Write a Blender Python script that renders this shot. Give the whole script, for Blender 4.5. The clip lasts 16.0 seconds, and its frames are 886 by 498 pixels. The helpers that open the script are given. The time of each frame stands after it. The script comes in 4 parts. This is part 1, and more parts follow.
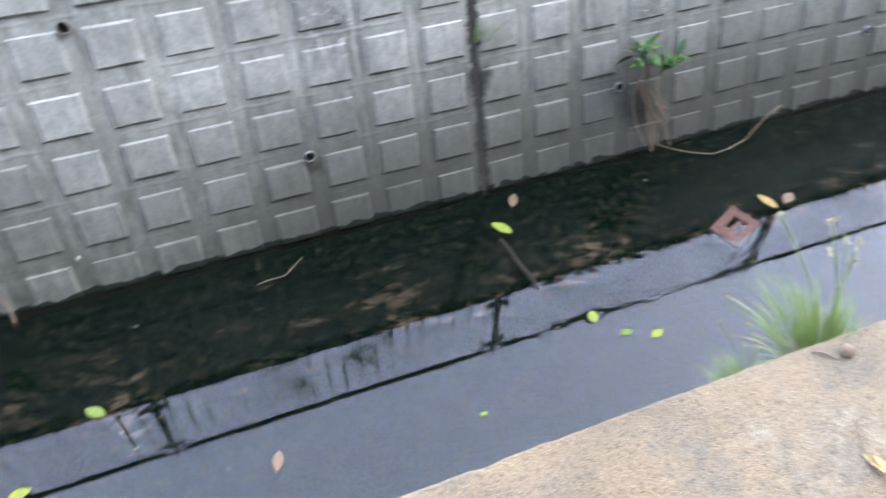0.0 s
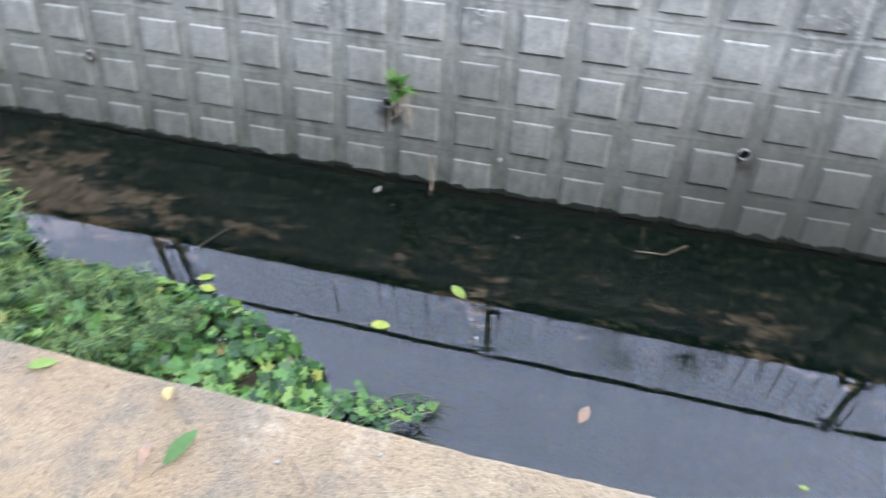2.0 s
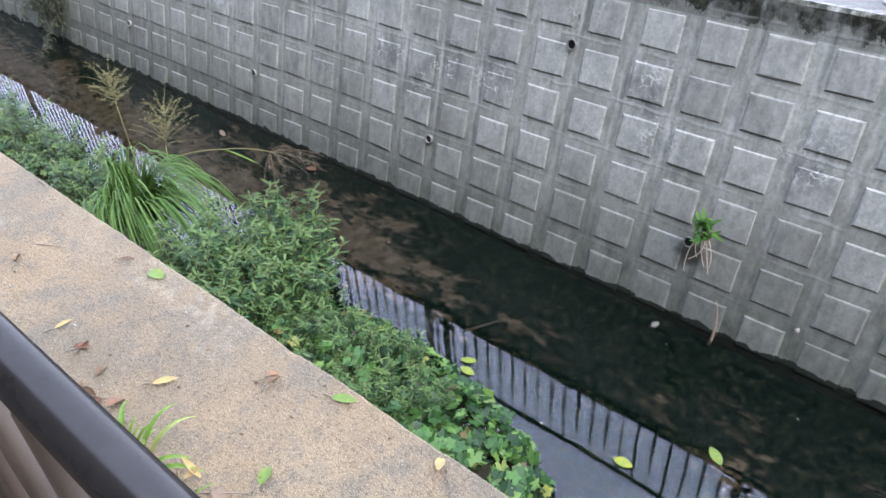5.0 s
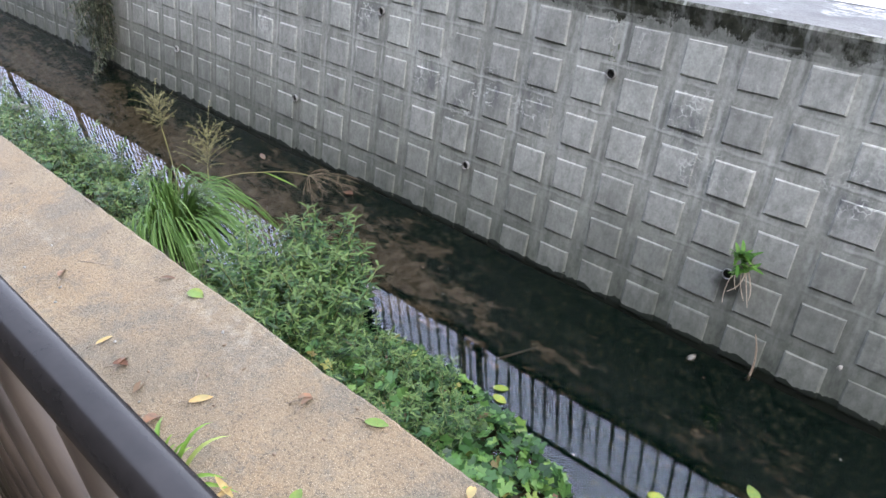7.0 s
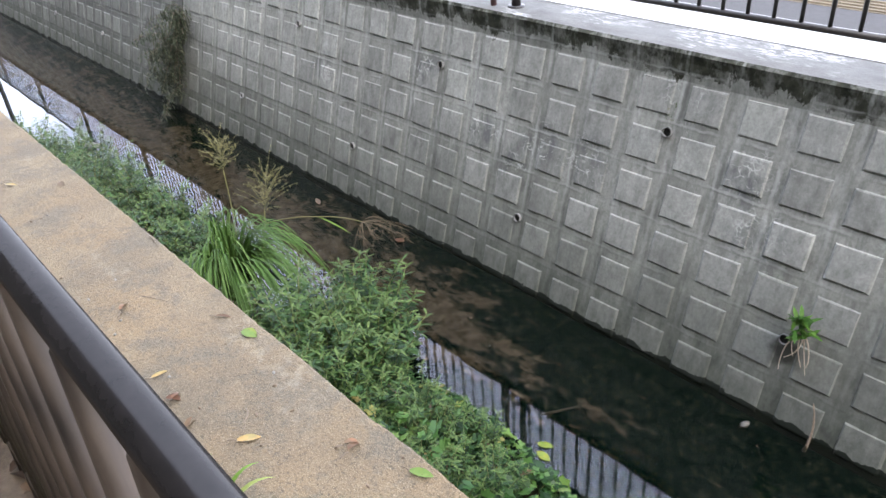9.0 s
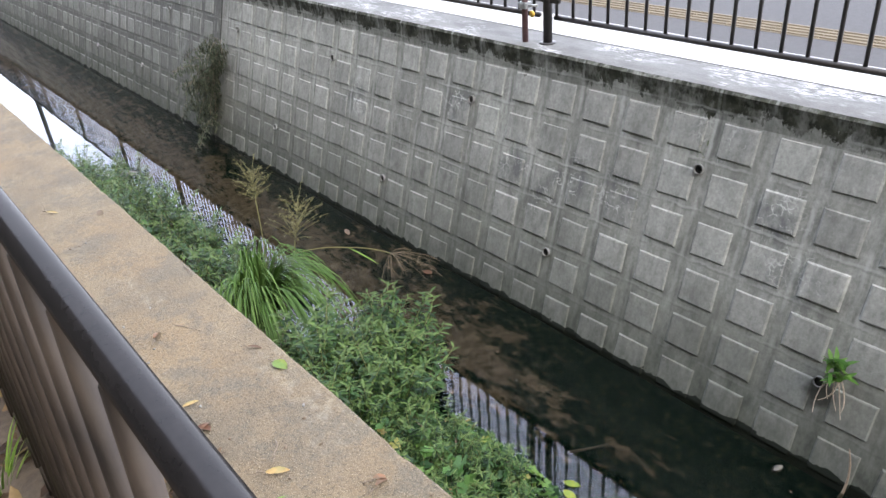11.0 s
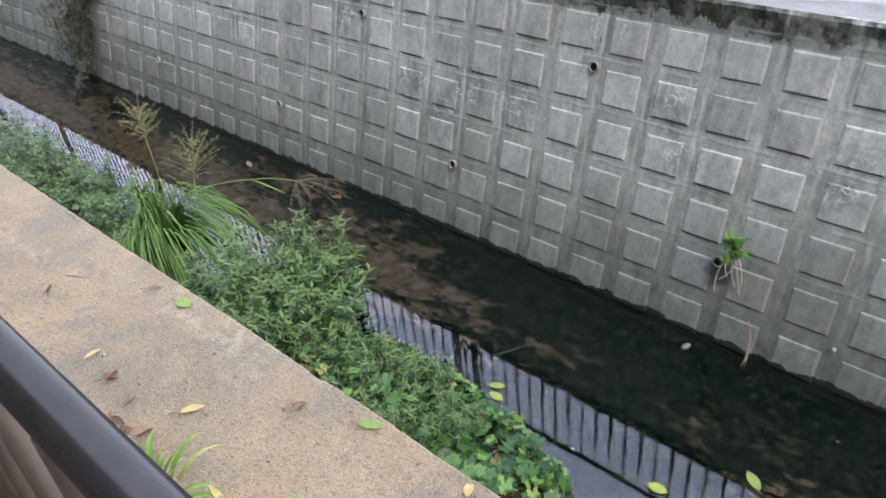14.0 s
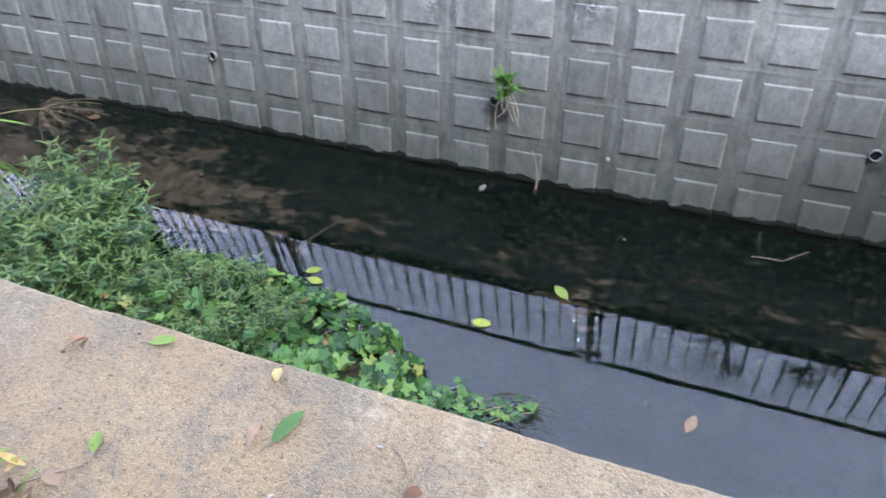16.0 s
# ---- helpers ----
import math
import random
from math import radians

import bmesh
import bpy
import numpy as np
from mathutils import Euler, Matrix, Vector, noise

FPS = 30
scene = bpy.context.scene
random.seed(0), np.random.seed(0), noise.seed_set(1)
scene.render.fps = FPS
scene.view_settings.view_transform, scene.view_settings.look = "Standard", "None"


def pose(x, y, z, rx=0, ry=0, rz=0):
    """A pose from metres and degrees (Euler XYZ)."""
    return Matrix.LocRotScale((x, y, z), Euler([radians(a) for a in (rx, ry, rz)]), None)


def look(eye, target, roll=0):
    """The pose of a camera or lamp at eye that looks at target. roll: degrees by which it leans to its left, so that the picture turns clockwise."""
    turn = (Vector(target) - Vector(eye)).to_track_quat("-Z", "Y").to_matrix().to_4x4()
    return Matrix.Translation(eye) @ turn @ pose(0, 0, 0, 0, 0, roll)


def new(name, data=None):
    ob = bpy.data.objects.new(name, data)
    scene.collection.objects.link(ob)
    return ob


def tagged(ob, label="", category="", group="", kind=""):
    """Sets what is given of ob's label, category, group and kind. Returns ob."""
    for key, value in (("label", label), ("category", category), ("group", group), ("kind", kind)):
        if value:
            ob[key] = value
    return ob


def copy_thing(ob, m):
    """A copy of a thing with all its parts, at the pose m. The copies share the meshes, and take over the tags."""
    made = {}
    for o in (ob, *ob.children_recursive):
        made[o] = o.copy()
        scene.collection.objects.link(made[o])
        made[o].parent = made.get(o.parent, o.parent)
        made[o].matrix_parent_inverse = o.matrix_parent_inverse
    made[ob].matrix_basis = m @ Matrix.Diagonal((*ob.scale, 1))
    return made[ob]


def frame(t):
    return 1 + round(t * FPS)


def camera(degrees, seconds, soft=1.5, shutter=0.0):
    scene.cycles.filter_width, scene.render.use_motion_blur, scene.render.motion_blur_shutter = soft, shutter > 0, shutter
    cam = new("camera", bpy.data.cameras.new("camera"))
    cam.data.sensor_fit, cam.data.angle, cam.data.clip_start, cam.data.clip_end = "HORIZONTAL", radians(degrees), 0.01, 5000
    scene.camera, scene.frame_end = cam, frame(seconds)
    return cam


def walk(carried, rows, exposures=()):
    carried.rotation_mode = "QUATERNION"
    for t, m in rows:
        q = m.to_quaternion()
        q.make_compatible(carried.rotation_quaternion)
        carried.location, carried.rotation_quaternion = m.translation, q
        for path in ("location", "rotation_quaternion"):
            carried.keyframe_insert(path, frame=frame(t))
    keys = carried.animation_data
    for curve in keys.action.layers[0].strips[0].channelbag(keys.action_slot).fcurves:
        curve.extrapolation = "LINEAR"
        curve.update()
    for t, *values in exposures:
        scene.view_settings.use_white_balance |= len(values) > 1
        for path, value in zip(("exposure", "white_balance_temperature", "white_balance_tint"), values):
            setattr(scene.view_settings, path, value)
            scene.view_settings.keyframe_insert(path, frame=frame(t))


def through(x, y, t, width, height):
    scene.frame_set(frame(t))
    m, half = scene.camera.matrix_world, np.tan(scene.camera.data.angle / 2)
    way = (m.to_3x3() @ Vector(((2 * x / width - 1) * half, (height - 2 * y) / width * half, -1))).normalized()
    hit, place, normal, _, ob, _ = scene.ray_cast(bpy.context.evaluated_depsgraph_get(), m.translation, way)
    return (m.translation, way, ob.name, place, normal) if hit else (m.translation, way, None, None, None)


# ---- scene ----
cam = camera(61.70, 16.0, soft=1.5, shutter=0.35)
ROWS = [
    (0.0, 1.156, 0.047, 2.790, -21.59, -46.27, -0.64),
    (0.5, 1.224, 0.053, 2.783, -33.69, -43.07, -1.63),
    (0.7, 1.239, 0.054, 2.771, -34.02, -42.74, -1.61),
    (1.0, 1.210, 0.052, 2.790, -29.72, -43.61, -2.60),
    (1.5, 1.075, 0.049, 2.801, -6.63, -48.18, -0.33),
    (2.0, 0.982, 0.017, 2.813, 15.14, -48.58, 1.12),
    (2.5, 0.927, -0.017, 2.824, 28.88, -46.13, 2.34),
    (2.8, 0.926, -0.024, 2.826, 32.47, -44.74, 2.73),
    (3.0, 0.917, -0.023, 2.829, 33.82, -43.93, 2.66),
    (3.5, 0.918, -0.024, 2.833, 35.16, -42.37, 2.85),
    (4.0, 0.919, -0.026, 2.835, 35.90, -41.51, 2.84),
    (4.5, 0.913, -0.030, 2.836, 37.41, -40.58, 2.83),
    (5.0, 0.912, -0.038, 2.842, 40.28, -38.83, 3.37),
    (7.5, 0.909, -0.044, 2.843, 43.78, -35.86, 3.93),
    (8.0, 0.908, -0.052, 2.849, 45.00, -34.54, 3.91),
    (8.5, 0.904, -0.052, 2.847, 46.33, -33.45, 3.96),
    (9.0, 0.906, -0.054, 2.848, 47.58, -32.47, 4.00),
    (11.5, 0.898, -0.066, 2.862, 50.20, -29.41, 4.01),
    (12.0, 0.894, -0.069, 2.860, 50.48, -29.06, 3.89),
    (12.2, 0.883, -0.064, 2.852, 50.33, -29.07, 4.04),
    (12.5, 0.894, -0.069, 2.858, 50.23, -29.26, 4.00),
    (13.0, 0.896, -0.067, 2.855, 48.68, -30.52, 4.41),
    (13.5, 0.906, -0.049, 2.845, 45.12, -33.69, 4.76),
    (14.0, 0.913, -0.034, 2.832, 41.20, -36.74, 5.53),
    (14.5, 0.930, -0.024, 2.830, 36.82, -39.84, 6.06),
    (15.0, 0.938, -0.010, 2.817, 32.24, -42.56, 6.22),
    (15.5, 0.954, -0.000, 2.809, 27.33, -45.32, 6.49),
    (16.0, 0.974, 0.009, 2.791, 21.47, -48.02, 5.95),
]
walk(cam, [(t, pose(x, y, z, 90 + pitch, roll, yaw)) for t, x, y, z, yaw, pitch, roll in ROWS],
     [(0.0, 3.28, 6490, 8), (0.5, 2.93, 6340, 8), (1.5, 2.99, 6440, 8), (2.0, 3.21, 6540, 8), (3.0, 3.06, 6560, 9), (4.5, 3.01, 6490, 9), (8.0, 2.79, 6940, 8), (12.0, 2.63, 7260, 7), (13.5, 2.73, 7060, 8), (16.0, 2.98, 6320, 9)])

# ---- world and light ----
SUN_EL, SUN_ROT = radians(50), radians(97)
world = bpy.data.worlds.new("sky")
scene.world = world
world.use_nodes = True
wn = world.node_tree.nodes
sky = wn.new("ShaderNodeTexSky")
sky.sky_type, sky.sun_disc = "NISHITA", False
sky.sun_elevation, sky.sun_rotation = SUN_EL, SUN_ROT
sky.air_density, sky.dust_density, sky.ozone_density = 1.2, 2.0, 1.4
# pale haze that thickens towards the horizon
wl = world.node_tree.links
way = wn.new("ShaderNodeTexCoord")
parts = wn.new("ShaderNodeSeparateXYZ")
wl.new(way.outputs["Generated"], parts.inputs[0])
haze = wn.new("ShaderNodeMapRange")
for slot, amount in ((1, 0.15), (2, 0.95), (3, 0.80), (4, 0.50)):
    haze.inputs[slot].default_value = amount
wl.new(parts.outputs[2], haze.inputs[0])
veil = wn.new("ShaderNodeMix")
veil.data_type = "RGBA"
veil.inputs[7].default_value = (7.2, 7.8, 10.2, 1)
wl.new(haze.outputs[0], veil.inputs[0])
wl.new(sky.outputs[0], veil.inputs[6])
wl.new(veil.outputs[2], wn["Background"].inputs[0])
wn["Background"].inputs[1].default_value = 0.15
sun = new("sun", bpy.data.lights.new("sun", "SUN"))
sun.data.energy, sun.data.angle, sun.data.color = 0.34, radians(32), (1.0, 0.975, 0.95)
sun.matrix_world = look((0, 0, 0), (-math.sin(SUN_ROT) * math.cos(SUN_EL), -math.cos(SUN_ROT) * math.cos(SUN_EL), -math.sin(SUN_EL)))

# ---- plan ----
BATTER = radians(16.5)
WALL_Y = 2.859            # foot of the far wall at the water line
CREST_Z, CREST_Y = 1.597, 3.285      # upright coping above the battered face
COPING_FOOT = 1.442
FENCE_Y, FENCE_TOP, FENCE_LOW = 3.442, 2.487, 1.766
LEDGE_Z, LEDGE_Y, LEDGE_BACK = 1.769, 0.516, 0.10
COL, COL_FIRST, ROW, ROW_FIRST = 0.298, 0.007, 0.2664, 0.072
SLOPE = Vector((0, math.sin(BATTER), math.cos(BATTER)))
OUT = Vector((0, -math.cos(BATTER), math.sin(BATTER)))


def on_wall(x, v, out=0.0):
    return Vector((x, WALL_Y, 0)) + SLOPE * v + OUT * out


# ---- materials ----
class Nodes:
    def __init__(self, name):
        self.mat = bpy.data.materials.new(name)
        self.mat.use_nodes = True
        self.tree = self.mat.node_tree
        self.bsdf = self.tree.nodes["Principled BSDF"]
        self.coord = self.tree.nodes.new("ShaderNodeTexCoord").outputs["Object"]

    def world_place(self):
        self.coord = self.tree.nodes.new("ShaderNodeNewGeometry").outputs["Position"]

    def add(self, kind):
        return self.tree.nodes.new(kind)

    def link(self, a, b):
        self.tree.links.new(a, b)

    def noise(self, scale, detail=4, rough=0.55, stretch=None, shift=(0, 0, 0)):
        n = self.add("ShaderNodeTexNoise")
        n.inputs["Scale"].default_value, n.inputs["Detail"].default_value, n.inputs["Roughness"].default_value = scale, detail, rough
        m = self.add("ShaderNodeMapping")
        m.inputs["Location"].default_value = shift
        if stretch:
            m.inputs["Scale"].default_value = stretch
        self.link(self.coord, m.inputs[0])
        self.link(m.outputs[0], n.inputs["Vector"])
        return n.outputs["Fac"]

    def ramp(self, fac, stops):
        r = self.add("ShaderNodeValToRGB")
        r.color_ramp.elements.remove(r.color_ramp.elements[1])
        for k, (p, c) in enumerate(stops):
            e = r.color_ramp.elements[0] if k == 0 else r.color_ramp.elements.new(p)
            e.position = p
            e.color = (*c, 1) if len(c) == 3 else (c[0], c[0], c[0], 1)
        self.link(fac, r.inputs[0])
        return r.outputs[0]

    def mix(self, fac, a, b, how="MIX"):
        m = self.add("ShaderNodeMix")
        m.data_type, m.blend_type = "RGBA", how
        for sock, v in ((m.inputs[0], fac), (m.inputs[6], a), (m.inputs[7], b)):
            if isinstance(v, (int, float)):
                sock.default_value = v
            elif isinstance(v, tuple):
                sock.default_value = (*v, 1)
            else:
                self.link(v, sock)
        return m.outputs[2]

    def math(self, op, a, b=0.0):
        m = self.add("ShaderNodeMath")
        m.operation = op
        for sock, v in ((m.inputs[0], a), (m.inputs[1], b)):
            if isinstance(v, (int, float)):
                sock.default_value = v
            else:
                self.link(v, sock)
        return m.outputs[0]

    def random(self, island=False):
        if island:
            return self.add("ShaderNodeNewGeometry").outputs["Random Per Island"]
        return self.add("ShaderNodeObjectInfo").outputs["Random"]

    def bump(self, height, strength=0.4, distance=0.004):
        b = self.add("ShaderNodeBump")
        b.inputs["Strength"].default_value, b.inputs["Distance"].default_value = strength, distance
        self.link(height, b.inputs["Height"])
        self.link(b.outputs[0], self.bsdf.inputs["Normal"])

    def done(self, color=None, rough=0.8, metal=0.0):
        if color is not None:
            if isinstance(color, tuple):
                self.bsdf.inputs["Base Color"].default_value = (*color, 1)
            else:
                self.link(color, self.bsdf.inputs["Base Color"])
        if isinstance(rough, (int, float)):
            self.bsdf.inputs["Roughness"].default_value = rough
        else:
            self.link(rough, self.bsdf.inputs["Roughness"])
        self.bsdf.inputs["Metallic"].default_value = metal
        return self.mat


def concrete_wall(name, base, block=False):
    n = Nodes(name)
    n.world_place()
    low = n.noise(1.3, 3)
    fine = n.noise(60, 5, 0.7)
    streak = n.noise(10, 5, 0.65, (1.8, 1, 0.12))
    c = n.ramp(low, [(0.3, tuple(v * 0.60 for v in base)), (0.7, tuple(v * 1.2 for v in base))])
    c = n.mix(n.ramp(n.noise(4.5, 6, 0.72, (1.5, 1, 0.5), (5, 3, 8)), [(0.5, (0,)), (0.66, (0.6,))]), c, (0.15, 0.152, 0.14))
    c = n.mix(n.ramp(streak, [(0.47, (0,)), (0.68, (0.65,))]), c, (0.14, 0.146, 0.135))
    pale = n.noise(7, 5, 0.65, (1.2, 1, 0.25), (3, 1, 5))
    c = n.mix(n.ramp(pale, [(0.53, (0,)), (0.72, (0.6,))]), c, (0.46, 0.47, 0.46))
    if block:
        c = n.mix(0.45, c, n.ramp(n.random(), [(0, (0.18, 0.183, 0.178)), (0.5, (0.30, 0.303, 0.294)), (1, (0.42, 0.424, 0.41))]))
    c = n.mix(1.0, c, n.ramp(n.noise(19, 6, 0.7, (1.2, 1, 0.7), (2, 7, 3)), [(0.3, (0.72, 0.725, 0.715)), (0.5, (1.0, 1.0, 1.0)), (0.7, (1.2, 1.2, 1.19))]), "MULTIPLY")
    c = n.mix(n.ramp(fine, [(0.35, (0.35,)), (0.6, (0,))]), c, (0.12, 0.12, 0.11))
    # lime runs and cracks
    v = n.add("ShaderNodeTexVoronoi")
    v.feature = "DISTANCE_TO_EDGE"
    v.inputs["Scale"].default_value = 15
    w = n.add("ShaderNodeVectorMath")
    w.operation = "ADD"
    jitter = n.add("ShaderNodeTexNoise")
    jitter.inputs["Scale"].default_value = 14
    n.link(n.coord, jitter.inputs["Vector"])
    half = n.add("ShaderNodeVectorMath")
    half.operation = "SCALE"
    half.inputs["Scale"].default_value = 0.12
    n.link(jitter.outputs["Color"], half.inputs[0])
    n.link(n.coord, w.inputs[0])
    n.link(half.outputs[0], w.inputs[1])
    n.link(w.outputs[0], v.inputs["Vector"])
    line = n.ramp(v.outputs["Distance"], [(0.0, (1,)), (0.03, (0.75,)), (0.06, (0,))])
    where = n.ramp(n.noise(1.1, 3, 0.6, None, (7, 2, 1)), [(0.60, (0,)), (0.68, (0.6,))])
    for spot in ((-0.45, 3.09, 0.80), (-0.58, 3.17, 1.06), (-2.35, 3.11, 0.85), (-1.87, 3.13, 0.90), (-2.05, 3.07, 0.71), (-1.53, 3.13, 0.91), (-3.02, 3.19, 1.13), (-4.25, 3.13, 0.92), (0.27, 3.14, 0.94), (1.84, 3.14, 0.96), (3.58, 3.11, 0.86)):
        far = n.add("ShaderNodeVectorMath")
        far.operation = "DISTANCE"
        n.link(w.outputs[0], far.inputs[0])
        far.inputs[1].default_value = (spot[0] + 0.06, spot[1] + 0.06, spot[2] + 0.06)
        where = n.math("MAXIMUM", where, n.ramp(far.outputs["Value"], [(0.06, (1,)), (0.22, (0,))]))
    ash = n.math("MULTIPLY", where, n.ramp(n.noise(11, 5, 0.7, (1, 1, 0.6)), [(0.42, (0,)), (0.62, (0.8,))]))
    c = n.mix(ash, c, (0.10, 0.105, 0.11))
    torn = n.ramp(n.noise(13, 4, 0.7, None, (6, 1, 4)), [(0.48, (0,)), (0.6, (1,))])
    c = n.mix(n.math("MULTIPLY", n.math("MULTIPLY", line, torn), n.math("MULTIPLY", where, 0.8)), c, (0.58, 0.59, 0.57))
    # black moss hanging from the crest; green film and painted shade towards the water line
    sep = n.add("ShaderNodeSeparateXYZ")
    n.link(n.coord, sep.inputs[0])
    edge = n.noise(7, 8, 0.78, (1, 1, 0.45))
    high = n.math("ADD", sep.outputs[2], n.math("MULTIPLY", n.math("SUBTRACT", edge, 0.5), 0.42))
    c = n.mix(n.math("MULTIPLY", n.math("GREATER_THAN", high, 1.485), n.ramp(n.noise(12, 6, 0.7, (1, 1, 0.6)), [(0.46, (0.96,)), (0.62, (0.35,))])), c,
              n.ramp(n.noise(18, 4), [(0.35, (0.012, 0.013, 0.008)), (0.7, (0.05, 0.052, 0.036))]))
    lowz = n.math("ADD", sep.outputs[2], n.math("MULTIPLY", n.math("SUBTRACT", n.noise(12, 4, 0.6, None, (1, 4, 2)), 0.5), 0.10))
    # damp lower face, with shade painted in towards the water and between blocks
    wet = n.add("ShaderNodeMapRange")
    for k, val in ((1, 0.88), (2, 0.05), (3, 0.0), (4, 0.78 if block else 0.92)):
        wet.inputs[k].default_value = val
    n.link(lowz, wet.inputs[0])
    wobble = n.math("MULTIPLY", n.math("SUBTRACT", n.noise(10, 4, 0.6, None, (8, 8, 1)), 0.5), 0.035)
    # joint lines with lime; shallow groove shading painted in as dark and pale lines
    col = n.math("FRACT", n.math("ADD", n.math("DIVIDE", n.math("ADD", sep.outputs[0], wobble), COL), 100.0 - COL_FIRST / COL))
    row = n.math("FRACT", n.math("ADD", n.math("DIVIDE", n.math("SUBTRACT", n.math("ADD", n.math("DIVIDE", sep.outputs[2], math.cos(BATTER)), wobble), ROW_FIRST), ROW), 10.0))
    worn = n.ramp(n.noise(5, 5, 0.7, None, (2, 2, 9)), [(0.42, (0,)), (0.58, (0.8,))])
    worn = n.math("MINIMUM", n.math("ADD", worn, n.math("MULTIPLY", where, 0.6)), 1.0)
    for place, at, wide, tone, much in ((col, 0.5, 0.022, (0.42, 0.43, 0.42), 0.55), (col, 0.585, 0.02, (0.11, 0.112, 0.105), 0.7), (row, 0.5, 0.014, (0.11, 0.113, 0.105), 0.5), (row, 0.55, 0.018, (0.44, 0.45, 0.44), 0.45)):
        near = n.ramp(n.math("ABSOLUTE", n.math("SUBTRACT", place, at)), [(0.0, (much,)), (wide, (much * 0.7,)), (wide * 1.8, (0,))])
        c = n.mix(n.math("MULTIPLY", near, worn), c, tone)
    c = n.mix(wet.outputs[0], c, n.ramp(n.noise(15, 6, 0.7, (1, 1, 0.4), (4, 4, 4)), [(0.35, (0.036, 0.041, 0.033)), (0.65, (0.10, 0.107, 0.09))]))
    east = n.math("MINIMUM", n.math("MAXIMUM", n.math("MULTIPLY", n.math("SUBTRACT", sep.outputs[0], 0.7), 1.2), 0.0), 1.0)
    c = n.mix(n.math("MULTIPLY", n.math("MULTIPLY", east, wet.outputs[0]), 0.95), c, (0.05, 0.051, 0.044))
    off = n.math("ABSOLUTE", n.math("ADD", n.math("SUBTRACT", sep.outputs[0], 2.555), n.math("MULTIPLY", n.math("SUBTRACT", n.noise(16, 4, 0.7), 0.5), 0.10)))
    c = n.mix(n.math("MULTIPLY", n.math("LESS_THAN", off, 0.026), 0.85), c, (0.025, 0.025, 0.022))
    for spot, reach in (((-0.15, 2.965, 0.34), 0.10), ((3.55, 2.95, 0.25), 0.17), ((2.56, 3.05, 0.6), 0.10), ((1.64, 2.97, 0.36), 0.06)):
        far = n.add("ShaderNodeVectorMath")
        far.operation = "DISTANCE"
        n.link(w.outputs[0], far.inputs[0])
        far.inputs[1].default_value = (spot[0] + 0.06, spot[1] + 0.06, spot[2] + 0.06)
        c = n.mix(n.ramp(far.outputs["Value"], [(reach * 0.4, (0.85,)), (reach, (0,))]), c, (0.03, 0.03, 0.026))
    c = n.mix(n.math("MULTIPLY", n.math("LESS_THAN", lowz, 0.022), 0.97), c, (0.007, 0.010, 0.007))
    c = n.mix(1.0, c, (0.75, 0.757, 0.74), "MULTIPLY")
    n.bump(n.math("ADD", fine, n.math("MULTIPLY", streak, 0.7)), 0.4, 0.004)
    n.bsdf.inputs["Specular IOR Level"].default_value = 0.15
    return n.done(c, 0.88)


def ledge_concrete():
    n = Nodes("old_sandy_concrete")
    n.world_place()
    grit = n.noise(420, 2, 0.6)
    grain = n.noise(125, 4, 0.65)
    pebble = n.noise(60, 4, 0.7)
    stain = n.noise(4.2, 6, 0.65)
    tan = n.noise(2.6, 4, 0.6, None, (4, 4, 0))
    c = n.ramp(stain, [(0.3, (0.17, 0.148, 0.118)), (0.5, (0.26, 0.218, 0.165)), (0.72, (0.35, 0.305, 0.235))])
    c = n.mix(n.ramp(tan, [(0.45, (0,)), (0.62, (0.5,))]), c, (0.37, 0.275, 0.17))
    c = n.mix(n.ramp(n.noise(7.5, 7, 0.75, None, (9, 2, 0)), [(0.50, (0,)), (0.60, (0.8,))]), c, (0.165, 0.160, 0.148))
    c = n.mix(n.ramp(n.noise(24, 6, 0.75, None, (1, 6, 0)), [(0.55, (0,)), (0.66, (0.6,))]), c, (0.12, 0.112, 0.098))
    c = n.mix(n.ramp(pebble, [(0.54, (0,)), (0.70, (0.45,))]), c, (0.40, 0.365, 0.30))
    c = n.mix(n.ramp(grain, [(0.36, (0.65,)), (0.48, (0,))]), c, (0.085, 0.07, 0.052))
    c = n.mix(n.ramp(grit, [(0.34, (0.45,)), (0.46, (0,))]), c, (0.08, 0.066, 0.05))
    c = n.mix(n.ramp(grit, [(0.57, (0,)), (0.68, (0.75,))]), c, (0.60, 0.56, 0.49))
    white = n.math("MULTIPLY", n.ramp(n.noise(2.6, 3, 0.6, None, (2.3, 5.1, 0)), [(0.56, (0,)), (0.64, (1,))]), n.ramp(n.noise(38, 5, 0.7), [(0.46, (0,)), (0.6, (0.25,))]))
    for spot, reach in (((0.556, 0.478, 1.769), 0.07), ((0.705, 0.487, 1.769), 0.05)):
        far = n.add("ShaderNodeVectorMath")
        far.operation = "DISTANCE"
        n.link(n.coord, far.inputs[0])
        far.inputs[1].default_value = spot
        patch = n.math("MULTIPLY", n.ramp(far.outputs["Value"], [(reach * 0.2, (0.35,)), (reach, (0,))]), n.ramp(n.noise(60, 5, 0.75), [(0.40, (0,)), (0.6, (1,))]))
        white = n.math("MAXIMUM", white, patch)
    c = n.mix(white, c, (0.60, 0.60, 0.58))
    c = n.mix(1.0, c, (0.435, 0.385, 0.298), "MULTIPLY")
    n.bump(n.math("ADD", n.math("MULTIPLY", grit, 0.5), grain), 0.9, 0.006)
    return n.done(c, 0.92)


